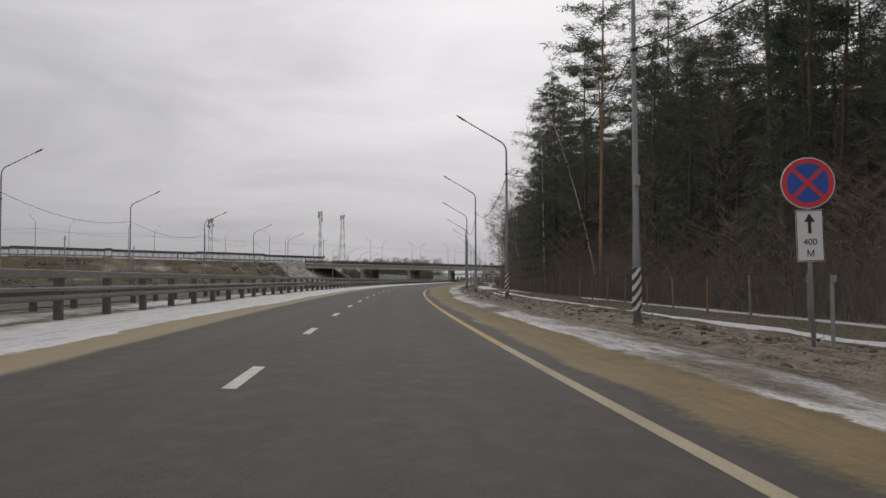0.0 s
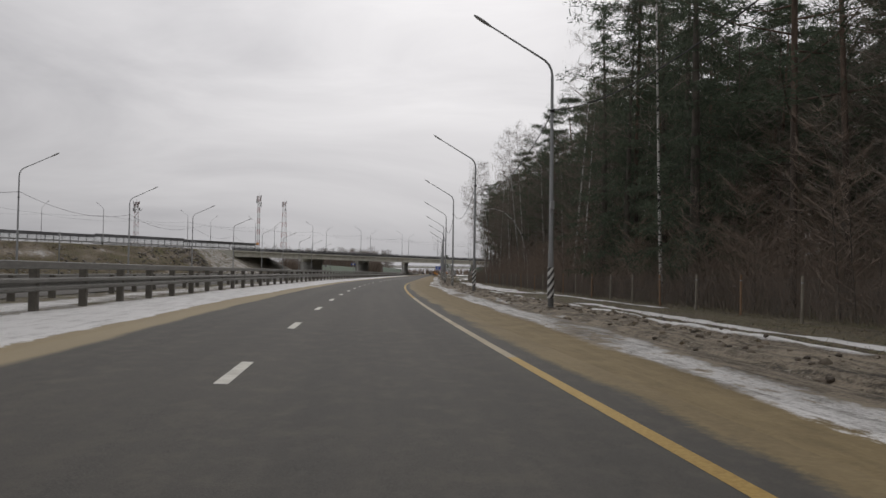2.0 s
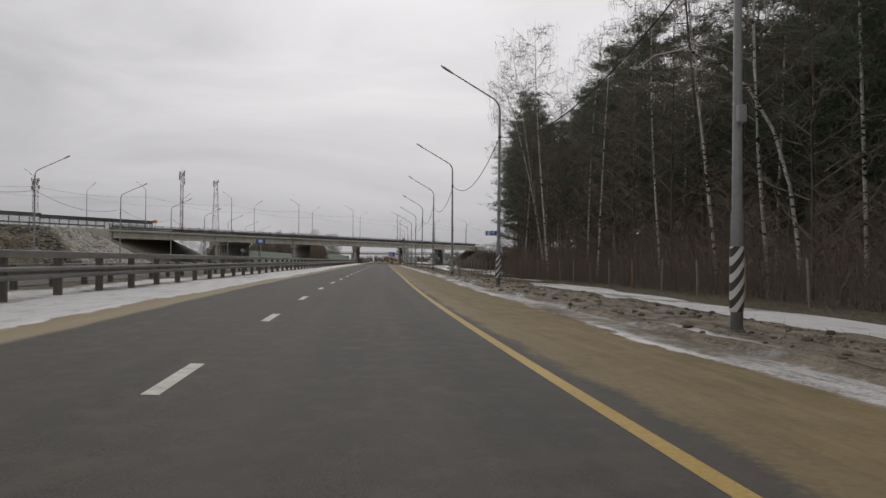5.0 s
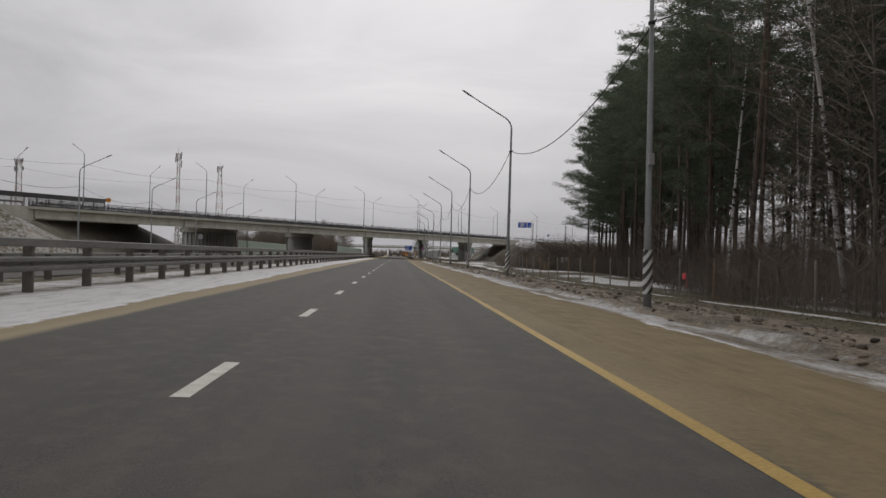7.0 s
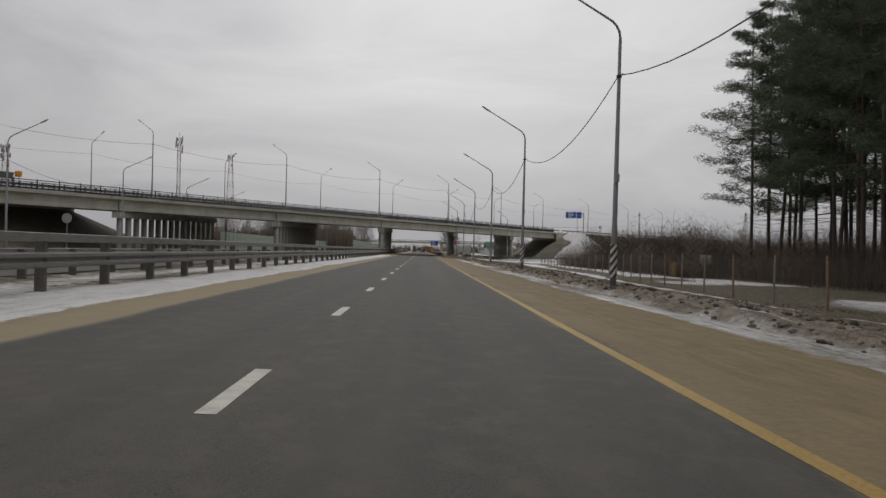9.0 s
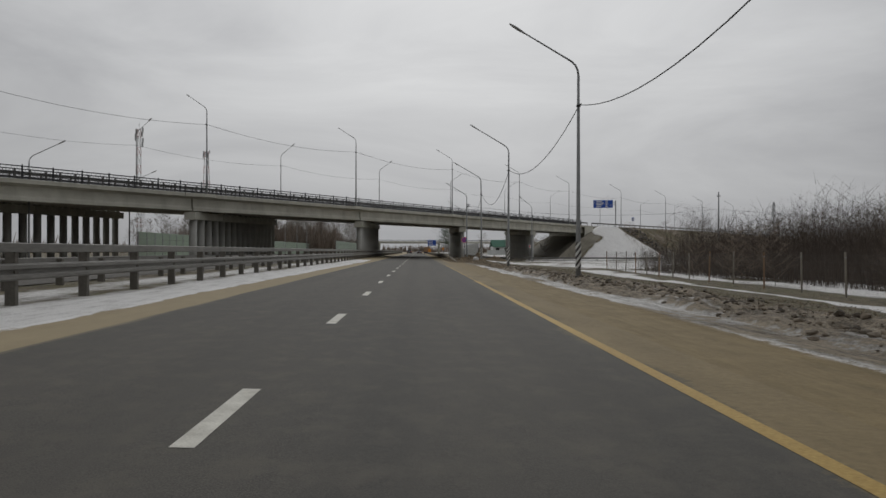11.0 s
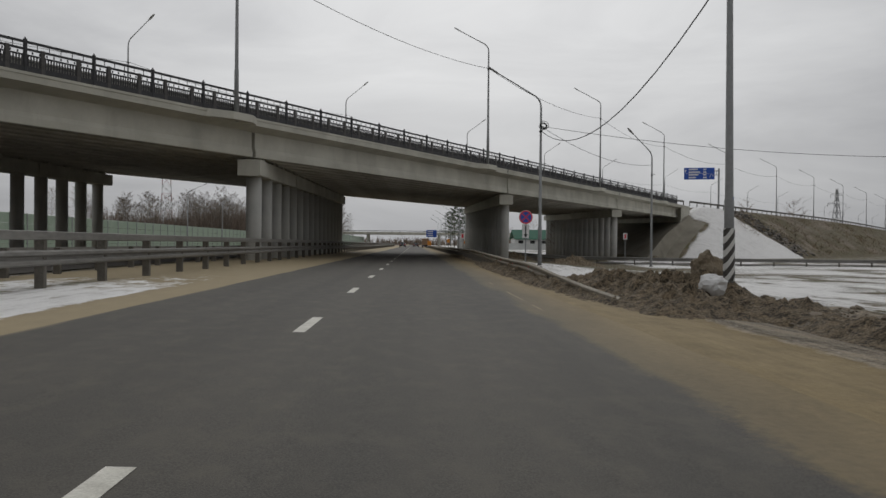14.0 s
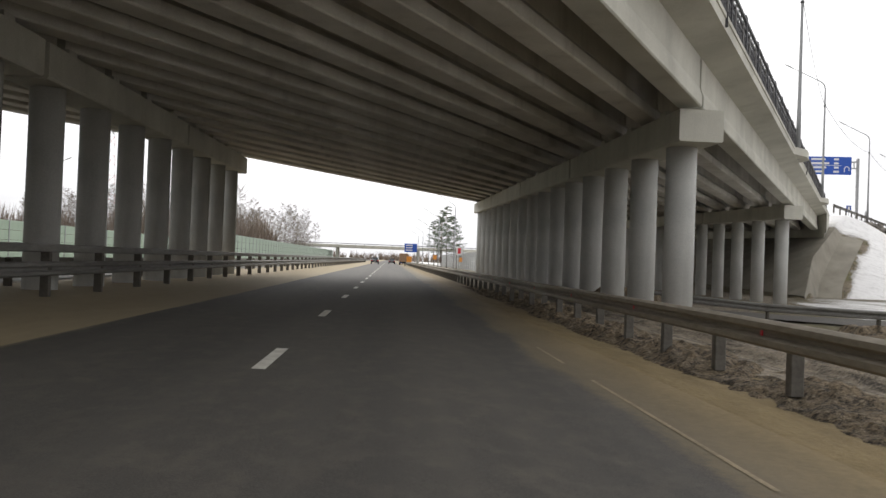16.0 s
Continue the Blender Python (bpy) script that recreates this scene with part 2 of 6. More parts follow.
def trunk_mat(name, low, high, split, band=2.0, bands=0.0):
    """Bark that changes colour with height; bands adds the dark marks of a birch."""
    m, n, l, b = mat(name, 0.9)
    c = n.new("ShaderNodeTexCoord")
    s = n.new("ShaderNodeSeparateXYZ")
    l.new(c.outputs["Object"], s.inputs[0])
    g = noise_fac(n, l, 7.0, 5.0, "Object", (1, 1, 0.25))
    f = calc(n, l, "MULTIPLY_ADD", calc(n, l, "SUBTRACT", s.outputs[2], split), 1.0 / band, g, clamp=True)
    col = blend(n, l, f, ramp(n, l, g, *low), ramp(n, l, g, *high))
    if bands:
        k = noise_fac(n, l, 5.0, 3.0, "Object", (0.6, 0.6, 1.6))
        col = blend(n, l, calc(n, l, "MULTIPLY", calc(n, l, "GREATER_THAN", k, 0.565), bands), col, (0.03, 0.028, 0.025))
    l.new(col, b.inputs["Base Color"])
    bumped(n, l, b, g, 0.6, 0.03)
    return m


def leaf_mat(name, a, b, thin=0.0):
    """Colours that vary from blade to blade; thin is the share of light that passes through."""
    m, n, l, bs = mat(name, 0.85)
    g = n.new("ShaderNodeNewGeometry")
    o = n.new("ShaderNodeObjectInfo")
    f = calc(n, l, "MULTIPLY_ADD", g.outputs["Random Per Island"], 0.65, calc(n, l, "MULTIPLY", o.outputs["Random"], 0.35))
    col = ramp(n, l, f, a, b, 0.1, 0.9)
    l.new(col, bs.inputs["Base Color"])
    if thin:
        tr, mx, out = n.new("ShaderNodeBsdfTranslucent"), n.new("ShaderNodeMixShader"), n["Material Output"]
        l.new(col, tr.inputs["Color"])
        mx.inputs[0].default_value = thin
        l.new(bs.outputs[0], mx.inputs[1])
        l.new(tr.outputs[0], mx.inputs[2])
        l.new(mx.outputs[0], out.inputs["Surface"])
    return m


M_ASPHALT = asphalt_mat()
M_GROUND = ground_mat()
M_CONC = concrete_mat("concrete", (0.43, 0.418, 0.36), (0.60, 0.585, 0.51))
M_COL = concrete_mat("column_concrete", (0.38, 0.378, 0.355), (0.53, 0.525, 0.49), 0.6)
# Inner girders lightened and slab darkened: light and shade below the deck, in colour.
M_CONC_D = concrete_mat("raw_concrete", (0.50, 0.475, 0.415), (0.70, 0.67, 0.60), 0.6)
M_SLAB_SHADE = concrete_mat("shaded_slab", (0.14, 0.132, 0.115), (0.25, 0.236, 0.208), 0.5)
def earth_mat(name, dark, light):
    """Broken frozen earth with clods, straw flecks and crumbs."""
    m, n, l, b = mat(name, 0.95)
    clod = noise_fac(n, l, 5.0, 6.0, rough=0.75)
    crumb = noise_fac(n, l, 22.0, 5.0, rough=0.75)
    f = calc(n, l, "MULTIPLY_ADD", crumb, 0.5, calc(n, l, "MULTIPLY", clod, 0.5))
    col = ramp(n, l, f, dark, light, 0.43, 0.57)
    col = blend(n, l, calc(n, l, "MULTIPLY_ADD", noise_fac(n, l, 11.0, 3.0), 9.0, -5.6, clamp=True), col, (0.34, 0.28, 0.19))
    l.new(col, b.inputs["Base Color"])
    bumped(n, l, b, f, 1.0, 0.16)
    return m


M_RUBBLE = leaf_mat("broken_stone", (0.035, 0.03, 0.024), (0.34, 0.31, 0.27))
M_PAVE = concrete_mat("slope_paving", (0.20, 0.182, 0.145), (0.31, 0.285, 0.23), 0.7)
M_LINE = plain("white_line", (0.42, 0.40, 0.34), (0.78, 0.76, 0.68), 4.0, 0.7, fine=60)
M_EDGE = plain("ochre_edge_line", (0.32, 0.19, 0.03), (0.58, 0.40, 0.11), 0.12, 0.75, fine=30)
M_GALV = plain("galvanised_steel", (0.25, 0.255, 0.26), (0.40, 0.405, 0.41), 1.2, 0.55, 0.35, fine=25, bump=0.05)
M_RAIL = plain("dirty_zinc_rail", (0.125, 0.12, 0.11), (0.255, 0.247, 0.228), 0.8, 0.65, 0.2, fine=14, bump=0.05, stretch=(1, 0.2, 1))
M_RAILD = plain("mud_splashed_rail", (0.17, 0.147, 0.112), (0.35, 0.31, 0.245), 0.9, 0.75, 0.1, fine=14, bump=0.1, stretch=(1, 0.3, 1))
M_POST = plain("dirty_rail_post", (0.075, 0.068, 0.058), (0.17, 0.155, 0.13), 3.0, 0.7, 0.2, fine=20, bump=0.1)
M_POLE = plain("grey_lamp_pole", (0.20, 0.205, 0.205), (0.31, 0.315, 0.315), 1.0, 0.6, 0.25, fine=12, bump=0.05)
M_HEAD = plain("lamp_housing", (0.24, 0.24, 0.24), (0.36, 0.36, 0.36), 4.0, 0.5)
M_FENCE = plain("dark_railing_paint", (0.026, 0.026, 0.029), (0.05, 0.05, 0.054), 5.0, 0.6)
M_MIDPOST = plain("weathered_railing_block", (0.055, 0.052, 0.05), (0.12, 0.115, 0.11), 5.0, 0.7)
M_BANDS = stripe_mat()
M_WIRE = plain("black_cable", (0.02, 0.02, 0.02), (0.04, 0.04, 0.04), 5.0, 0.7, bump=0)
M_RUST = plain("rusty_fence_post", (0.19, 0.105, 0.06), (0.36, 0.25, 0.16), 3.0, 0.85, fine=30)
M_PALEPOST = plain("weathered_fence_post", (0.19, 0.165, 0.13), (0.34, 0.31, 0.26), 2.0, 0.8, fine=20)
M_MESHW = plain("fence_wire", (0.12, 0.12, 0.115), (0.2, 0.2, 0.19), 5.0, 0.7, bump=0)
M_GREEN = plain("green_panel", (0.27, 0.36, 0.27), (0.38, 0.47, 0.36), 0.4, 0.6, fine=9, bump=0.05)
M_PALE = plain("clear_panel", (0.50, 0.52, 0.51), (0.62, 0.63, 0.62), 0.5, 0.35, fine=6, bump=0)
def pane_mat():
    """Dusty clear sheet: most of the light goes straight through."""
    m, n, l, b = mat("dusty_clear_pane", 0.25)
    dust = noise_fac(n, l, 0.8, 4.0)
    l.new(ramp(n, l, dust, (0.50, 0.52, 0.51), (0.68, 0.69, 0.68)), b.inputs["Base Color"])
    tr, mx = n.new("ShaderNodeBsdfTransparent"), n.new("ShaderNodeMixShader")
    l.new(calc(n, l, "MULTIPLY_ADD", dust, 0.3, 0.5), mx.inputs[0])
    l.new(b.outputs[0], mx.inputs[1])
    l.new(tr.outputs[0], mx.inputs[2])
    l.new(mx.outputs[0], n["Material Output"].inputs["Surface"])
    return m


M_PANE = pane_mat()
M_DARKTOP = plain("dark_barrier_panel", (0.085, 0.085, 0.088), (0.14, 0.14, 0.145), 1.0, 0.6)
M_PINE = trunk_mat("pine_bark", ((0.040, 0.032, 0.026), (0.11, 0.088, 0.072)), ((0.10, 0.072, 0.054), (0.225, 0.160, 0.118)), 8.0, 6.0)
M_PINE_RED = trunk_mat("red_pine_bark", ((0.13, 0.085, 0.058), (0.26, 0.165, 0.11)), ((0.24, 0.13, 0.075), (0.44, 0.27, 0.17)), 2.5, 3.0)
M_SPRUCEB = trunk_mat("grey_brown_bark", ((0.06, 0.052, 0.044), (0.14, 0.124, 0.104)), ((0.07, 0.061, 0.05), (0.16, 0.142, 0.118)), 8.0)
M_BIRCH = trunk_mat("birch_bark", ((0.10, 0.095, 0.085), (0.45, 0.44, 0.41)), ((0.38, 0.37, 0.35), (0.72, 0.71, 0.68)), 0.8, 2.0, 1.0)
M_TWIG = leaf_mat("bare_twigs", (0.15, 0.128, 0.107), (0.27, 0.232, 0.192))
M_SHRUB = leaf_mat("brown_shrub", (0.185, 0.145, 0.113), (0.27, 0.213, 0.168))
M_BRUSH = leaf_mat("dark_brush", (0.060, 0.047, 0.038), (0.165, 0.128, 0.10))
M_LITTER = leaf_mat("dead_leaves", (0.03, 0.022, 0.014), (0.32, 0.25, 0.16))
M_GRASS = leaf_mat("dry_grass", (0.13, 0.10, 0.055), (0.34, 0.27, 0.16))
M_NEEDLE = leaf_mat("pine_needles", (0.078, 0.104, 0.070), (0.165, 0.198, 0.134), 0.45)
M_NEEDLE2 = leaf_mat("spruce_needles", (0.072, 0.094, 0.066), (0.152, 0.182, 0.126), 0.45)
M_SNOW = plain("old_snow", (0.52, 0.51, 0.49), (0.80, 0.80, 0.80), 1.2, 0.8, fine=12, bump=0.3, dist=0.03)
M_DIRT = earth_mat("frozen_mud", (0.034, 0.026, 0.016), (0.32, 0.245, 0.155))
M_CLOD = plain("frozen_clay", (0.10, 0.078, 0.052), (0.33, 0.27, 0.19), 3.0, 0.95, fine=14, bump=0.8, dist=0.05)
M_BLUE = plain("sign_blue", (0.012, 0.065, 0.36), (0.02, 0.09, 0.44), 2.0, 0.45, bump=0)
M_MAST = plain("faded_red_mast_paint", (0.36, 0.20, 0.185), (0.44, 0.26, 0.24), 2.0, 0.6, bump=0)
M_EDGEP = plain("faded_edge_line", (0.30, 0.245, 0.15), (0.52, 0.44, 0.30), 0.6, 0.75, fine=30)
M_EDGEW = plain("worn_edge_line", (0.11, 0.085, 0.05), (0.34, 0.275, 0.165), 1.5, 0.8, fine=30)
M_RED = plain("sign_red", (0.58, 0.03, 0.045), (0.68, 0.045, 0.06), 2.0, 0.45, bump=0)
M_WHITE = plain("sign_white", (0.66, 0.66, 0.65), (0.76, 0.76, 0.75), 2.0, 0.5, bump=0)
M_BLACK = plain("black_paint", (0.012, 0.012, 0.012), (0.025, 0.025, 0.025), 4.0, 0.5, bump=0)
M_ORANGE = plain("orange_paint", (0.62, 0.22, 0.02), (0.75, 0.30, 0.035), 2.0, 0.5, bump=0)
M_GLASS = plain("dark_window", (0.02, 0.022, 0.025), (0.035, 0.038, 0.04), 2.0, 0.12, bump=0)
M_CARD = plain("dark_car_paint", (0.03, 0.032, 0.036), (0.05, 0.052, 0.056), 2.0, 0.3, 0.3, bump=0)
M_TYRE = plain("tyre", (0.015, 0.015, 0.015), (0.03, 0.03, 0.03), 5.0, 0.9)


# ---- building helpers ----
class Shape:
    """Collects vertices and faces of one mesh."""

    def __init__(self):
        self.v, self.f = [], []

    def quad_strip(self, rows, closed=False):
        """Faces between equally long rows of points."""
        k, w = len(self.v), len(rows[0])
        for r in rows:
            self.v.extend(tuple(p) for p in r)
        for i in range(len(rows) - 1):
            for j in range(w if closed else w - 1):
                a, b = k + i * w + j, k + i * w + (j + 1) % w
                self.f.append((a, b, b + w, a + w))
        return k

    def tube(self, pts, radii, n=6, cap=True):
        pts = [Vector(p) for p in pts]
        if isinstance(radii, (int, float)):
            radii = [radii] * len(pts)
        rows = []
        for i, p in enumerate(pts):
            way = (pts[min(i + 1, len(pts) - 1)] - pts[max(i - 1, 0)]).normalized()
            side = way.cross(Vector((0, 0, 1)))
            side = side.normalized() if side.length > 0.05 else Vector((1, 0, 0))
            up = side.cross(way)
            rows.append([p + radii[i] * (math.cos(a) * side + math.sin(a) * up) for a in (2 * math.pi * j / n for j in range(n))])
        k = self.quad_strip(rows, True)
        if cap:
            self.f.append(tuple(range(k + n - 1, k - 1, -1)))
            self.f.append(tuple(range(len(self.v) - n, len(self.v))))

    def box(self, c, s, rz=0.0, bevel=0.0):
        """A box by its centre and its sizes, turned by rz degrees; bevel cuts its upright and level edges."""
        k = len(self.v)
        ca, sa = math.cos(radians(rz)), math.sin(radians(rz))
        hx, hy, hz = s[0] / 2, s[1] / 2, s[2] / 2
        if bevel:
            b = min(bevel, hx * 0.9, hy * 0.9, hz * 0.9)
            ring = [(hx - b, -hy), (hx, -hy + b), (hx, hy - b), (hx - b, hy), (-hx + b, hy), (-hx, hy - b), (-hx, -hy + b), (-hx + b, -hy)]
            inner = [(x * (hx - b) / hx, y * (hy - b) / hy) for x, y in ring]
            rows = [[(x, y, z) for x, y in r] for r, z in ((inner, -hz), (ring, -hz + b), (ring, hz - b), (inner, hz))]
        else:
            ring = [(hx, -hy), (hx, hy), (-hx, hy), (-hx, -hy)]
            rows = [[(x, y, z) for x, y in ring] for z in (-hz, hz)]
        rows = [[(c[0] + x * ca - y * sa, c[1] + x * sa + y * ca, c[2] + z) for x, y, z in r] for r in rows]
        self.quad_strip(rows, True)
        n = len(ring)
        self.f.append(tuple(range(k + n - 1, k - 1, -1)))
        self.f.append(tuple(range(len(self.v) - n, len(self.v))))

    def sweep(self, profile, path, closed=True, caps=True):
        """A profile of (across to the right, up) carried along a path of points."""
        rows = []
        for i, p in enumerate(path):
            a, b = path[max(i - 1, 0)], path[min(i + 1, len(path) - 1)]
            tx, ty = b[0] - a[0], b[1] - a[1]
            q = math.hypot(tx, ty)
            rows.append([(p[0] + u * ty / q, p[1] - u * tx / q, p[2] + w) for u, w in profile])
        k = self.quad_strip(rows, closed)
        if caps and closed:
            n = len(profile)
            self.f.append(tuple(range(k, k + n)))
            self.f.append(tuple(range(len(self.v) - 1, len(self.v) - n - 1, -1)))

    def disc(self, c, r, depth, n=32, r0=0.0):
        """An upright disc, or ring, that faces -y."""
        ring = [(math.cos(2 * math.pi * i / n), math.sin(2 * math.pi * i / n)) for i in range(n)]
        front = [(c[0] + r * x, c[1] - depth / 2, c[2] + r * z) for x, z in ring]
        back = [(x, y + depth, z) for x, y, z in front]
        if r0:
            fi = [(c[0] + r0 * x, c[1] - depth / 2, c[2] + r0 * z) for x, z in ring]
            bi = [(x, y + depth, z) for x, y, z in fi]
            self.quad_strip([fi, front, back, bi, fi], True)
        else:
            k = self.quad_strip([front, back], True)
            self.f.append(tuple(range(k, k + n)))
            self.f.append(tuple(range(k + 2 * n - 1, k + n - 1, -1)))

    def data(self, name, material, smooth=False):
        me = bpy.data.meshes.new(name)
        me.from_pydata(self.v, [], self.f)
        me.materials.append(material)
        if smooth:
            me.shade_smooth()
        me.update()
        return me


def thing(name, label, category, at=(0, 0, 0), group="", rz=0.0):
    ob = new(name)
    ob.empty_display_size = 0.2
    ob.matrix_basis = pose(*at, 0, 0, rz)
    return tagged(ob, label, category, group)


def part(name, shape, material, parent, label="", smooth=False, at=None):
    """One mesh under a thing or a part; shape is a Shape or mesh data that is shared."""
    ob = new(name, shape.data(name, material, smooth) if isinstance(shape, Shape) else shape)
    ob.parent = parent
    if at is not None:
        ob.location = at
    return tagged(ob, label)


def structure(name, shape, material, label, smooth=False):
    return tagged(new(name, shape.data(name, material, smooth)), label, name.split("_")[0], kind="structure")


def stuff(name, shape, material, label, category):
    return tagged(new(name, shape.data(name, material)), label, category, kind="stuff")


ICO = [(-1, 1.618, 0), (1, 1.618, 0), (-1, -1.618, 0), (1, -1.618, 0), (0, -1, 1.618), (0, 1, 1.618), (0, -1, -1.618), (0, 1, -1.618), (1.618, 0, -1), (1.618, 0, 1), (-1.618, 0, -1), (-1.618, 0, 1)]
TRI = [(0, 11, 5), (0, 5, 1), (0, 1, 7), (0, 7, 10), (0, 10, 11), (1, 5, 9), (5, 11, 4), (11, 10, 2), (10, 7, 6), (7, 1, 8), (3, 9, 4), (3, 4, 2), (3, 2, 6), (3, 6, 8), (3, 8, 9), (4, 9, 5), (2, 4, 11), (6, 2, 10), (8, 6, 7), (9, 8, 1)]


def crumb(sh, c, r, rng):
    """A small broken lump of earth or stone."""
    k = len(sh.v)
    m = Matrix.Rotation(rng.uniform(0, 6.28), 3, (rng.gauss(0, 1), rng.gauss(0, 1), rng.gauss(0, 1) + 0.01))
    for v in ICO:
        p = m @ Vector(v) * (0.55 * r * rng.uniform(0.7, 1.3))
        sh.v.append((c[0] + p.x * 1.3, c[1] + p.y * 1.5, c[2] + p.z * 0.8))
    sh.f += [tuple(k + i for i in t) for t in TRI]


# ---- the plan: lane line, cross section, bridge axis ----
def lane_x(y):
    """The lane line: straight ahead, with a bend of 1120 m radius before."""
    return 4.45e-4 * (164.5 - y) ** 2 if y < 164.5 else 0.0


def spot(y, d, z=None):
    return (lane_x(y) + d, y, level(y, d) if z is None else z)


def ease(a, b, x):
    t = min(1.0, max(0.0, (x - a) / (b - a)))
    return t * t * (3 - 2 * t)


def level(y, d):
    """The ground's height at d metres to the right of the lane line."""
    if d < -5:
        base = 0.15 - 0.22 * ease(-9, -23, d) - 0.35 * ease(-24, -30, d)
    elif d < 6.3:
        base = -0.025 * d
    else:
        base = -0.157 - 0.06 * ease(6.5, 7.8, d) + 0.06 * ease(7.8, 8.8, d)
        base -= (0.09 + 0.39 * ease(165, 225, y)) * min(1.0, max(0.0, (d - 8.5) / 6.5)) + 0.12 * ease(15, 17, d) * ease(260, 300, y) - 0.10 * ease(17, 21, d) * (1 - ease(260, 300, y))
        if y > 320:
            base += (0.14 * ease(330, 370, y) - 0.05) * ease(10, 15, d)
    if d > 6.6:
        k = ease(6.6, 8.2, d) * (1 - 0.5 * ease(9, 12, d)) * (0.45 + 0.55 * ease(190, 240, y))
        base += k * (0.12 * noise.noise((d * 0.9, y * 0.3, 3.1)) + 0.07 * noise.noise((d * 2.3, y * 0.7, 7.7)))
        if 7.2 < d < 13:
            base += (0.05 + 0.05 * ease(190, 240, y)) * (1 - 2 * abs(noise.noise((d * 1.6, y * 0.35, 2.2)))) * ease(7.2, 8.2, d) * (1 - ease(11, 13, d))
            e = d + 0.35 * noise.noise((0.3, y * 0.05, 1.0))
            for c, h, k in ((7.6, -0.06, 0.16), (7.95, 0.05, 0.18), (9.3, -0.05, 0.16), (9.65, 0.05, 0.15)):
                if abs(e - c) < 0.5:
                    base += h * math.exp(-((e - c) / k) ** 2)
            rough = ease(7.4, 8.4, d) * (1 - ease(10.2, 11.0, d)) * (0.5 + 0.9 * ease(200, 260, y) - 0.7 * ease(290, 315, y))
            base += rough * (0.085 * noise.noise((d * 2.6, y * 1.5, 6.1)) + 0.05 * abs(noise.noise((d * 4.6, y * 2.9, 1.1))))
    elif d < -4.3:
        base += 0.035 * noise.noise((d * 1.3, y * 0.5, 1.7)) * ease(-4.3, -5, d)
    if d < -26 or d > 60:
        base += 0.5 * noise.noise((d * 0.02, y * 0.02, 0.4))
    return base


U = Vector((0.5135, 0.8581, 0.0))  # the way along the bridge
B0 = Vector((-7.2, 384.4, 0.0))  # the near edge of the bridge at the median pier
SPAN, WIDE = 31.9, 51.8


DECK = 7.42  # the deck's top at its near edge
TILT = 0.02  # the deck's rise towards its far edge


def axis(s):
    """The near edge of the upper road, which bends a little past the bridge."""
    return B0 + U * s + Vector((U.y, -U.x, 0)) * 0.16 * max(0.0, s - 88)


def on_bridge(s, q, z):
    p = axis(s)
    return (p.x, p.y + q, z + TILT * q)


# ---- ground, roads and markings ----
def steps(*parts):
    out = []
    for a, b, st in parts:
        k = max(1, round((b - a) / st))
        out += [a + (b - a) * i / k for i in range(k)]
    return out + [parts[-1][1]]


def fence_d(y):
    """The wire fence runs along the wood and draws away from the road past its end."""
    return 14.95 + 4.1 * ease(250, 308, y) + 1.7 * ease(308, 352, y)


def under_deck(x, y):
    """One in the dry ground below the bridge, where no snow falls."""
    q = y - (B0.y + (x - B0.x) * U.y / U.x)
    return ease(-0.5, 2.5, q) * (1 - ease(WIDE - 2.5, WIDE + 0.5, q)) * (1 - ease(52, 60, abs(x)))


# lasting strips of clean snow along the fence: from, to, distance, half width
STRIPS = ((8, 86, 11.3, 0.5), (14, 62, 15.7, 0.7), (84, 112, 14.0, 0.4), (62, 106, 9.9, 0.2), (106, 168, 11.9, 1.9), (178, 200, 13.4, 0.4), (204, 228, 13.6, 0.5), (224, 268, 12.6, 0.9), (268, 348, 12.35, 1.1))


def median_rim(y):
    """Where the sand beside the passing lane gives way to snow."""
    return -3.0 - 0.62 * ease(180, 240, y) + 0.2 * ease(300, 345, y)


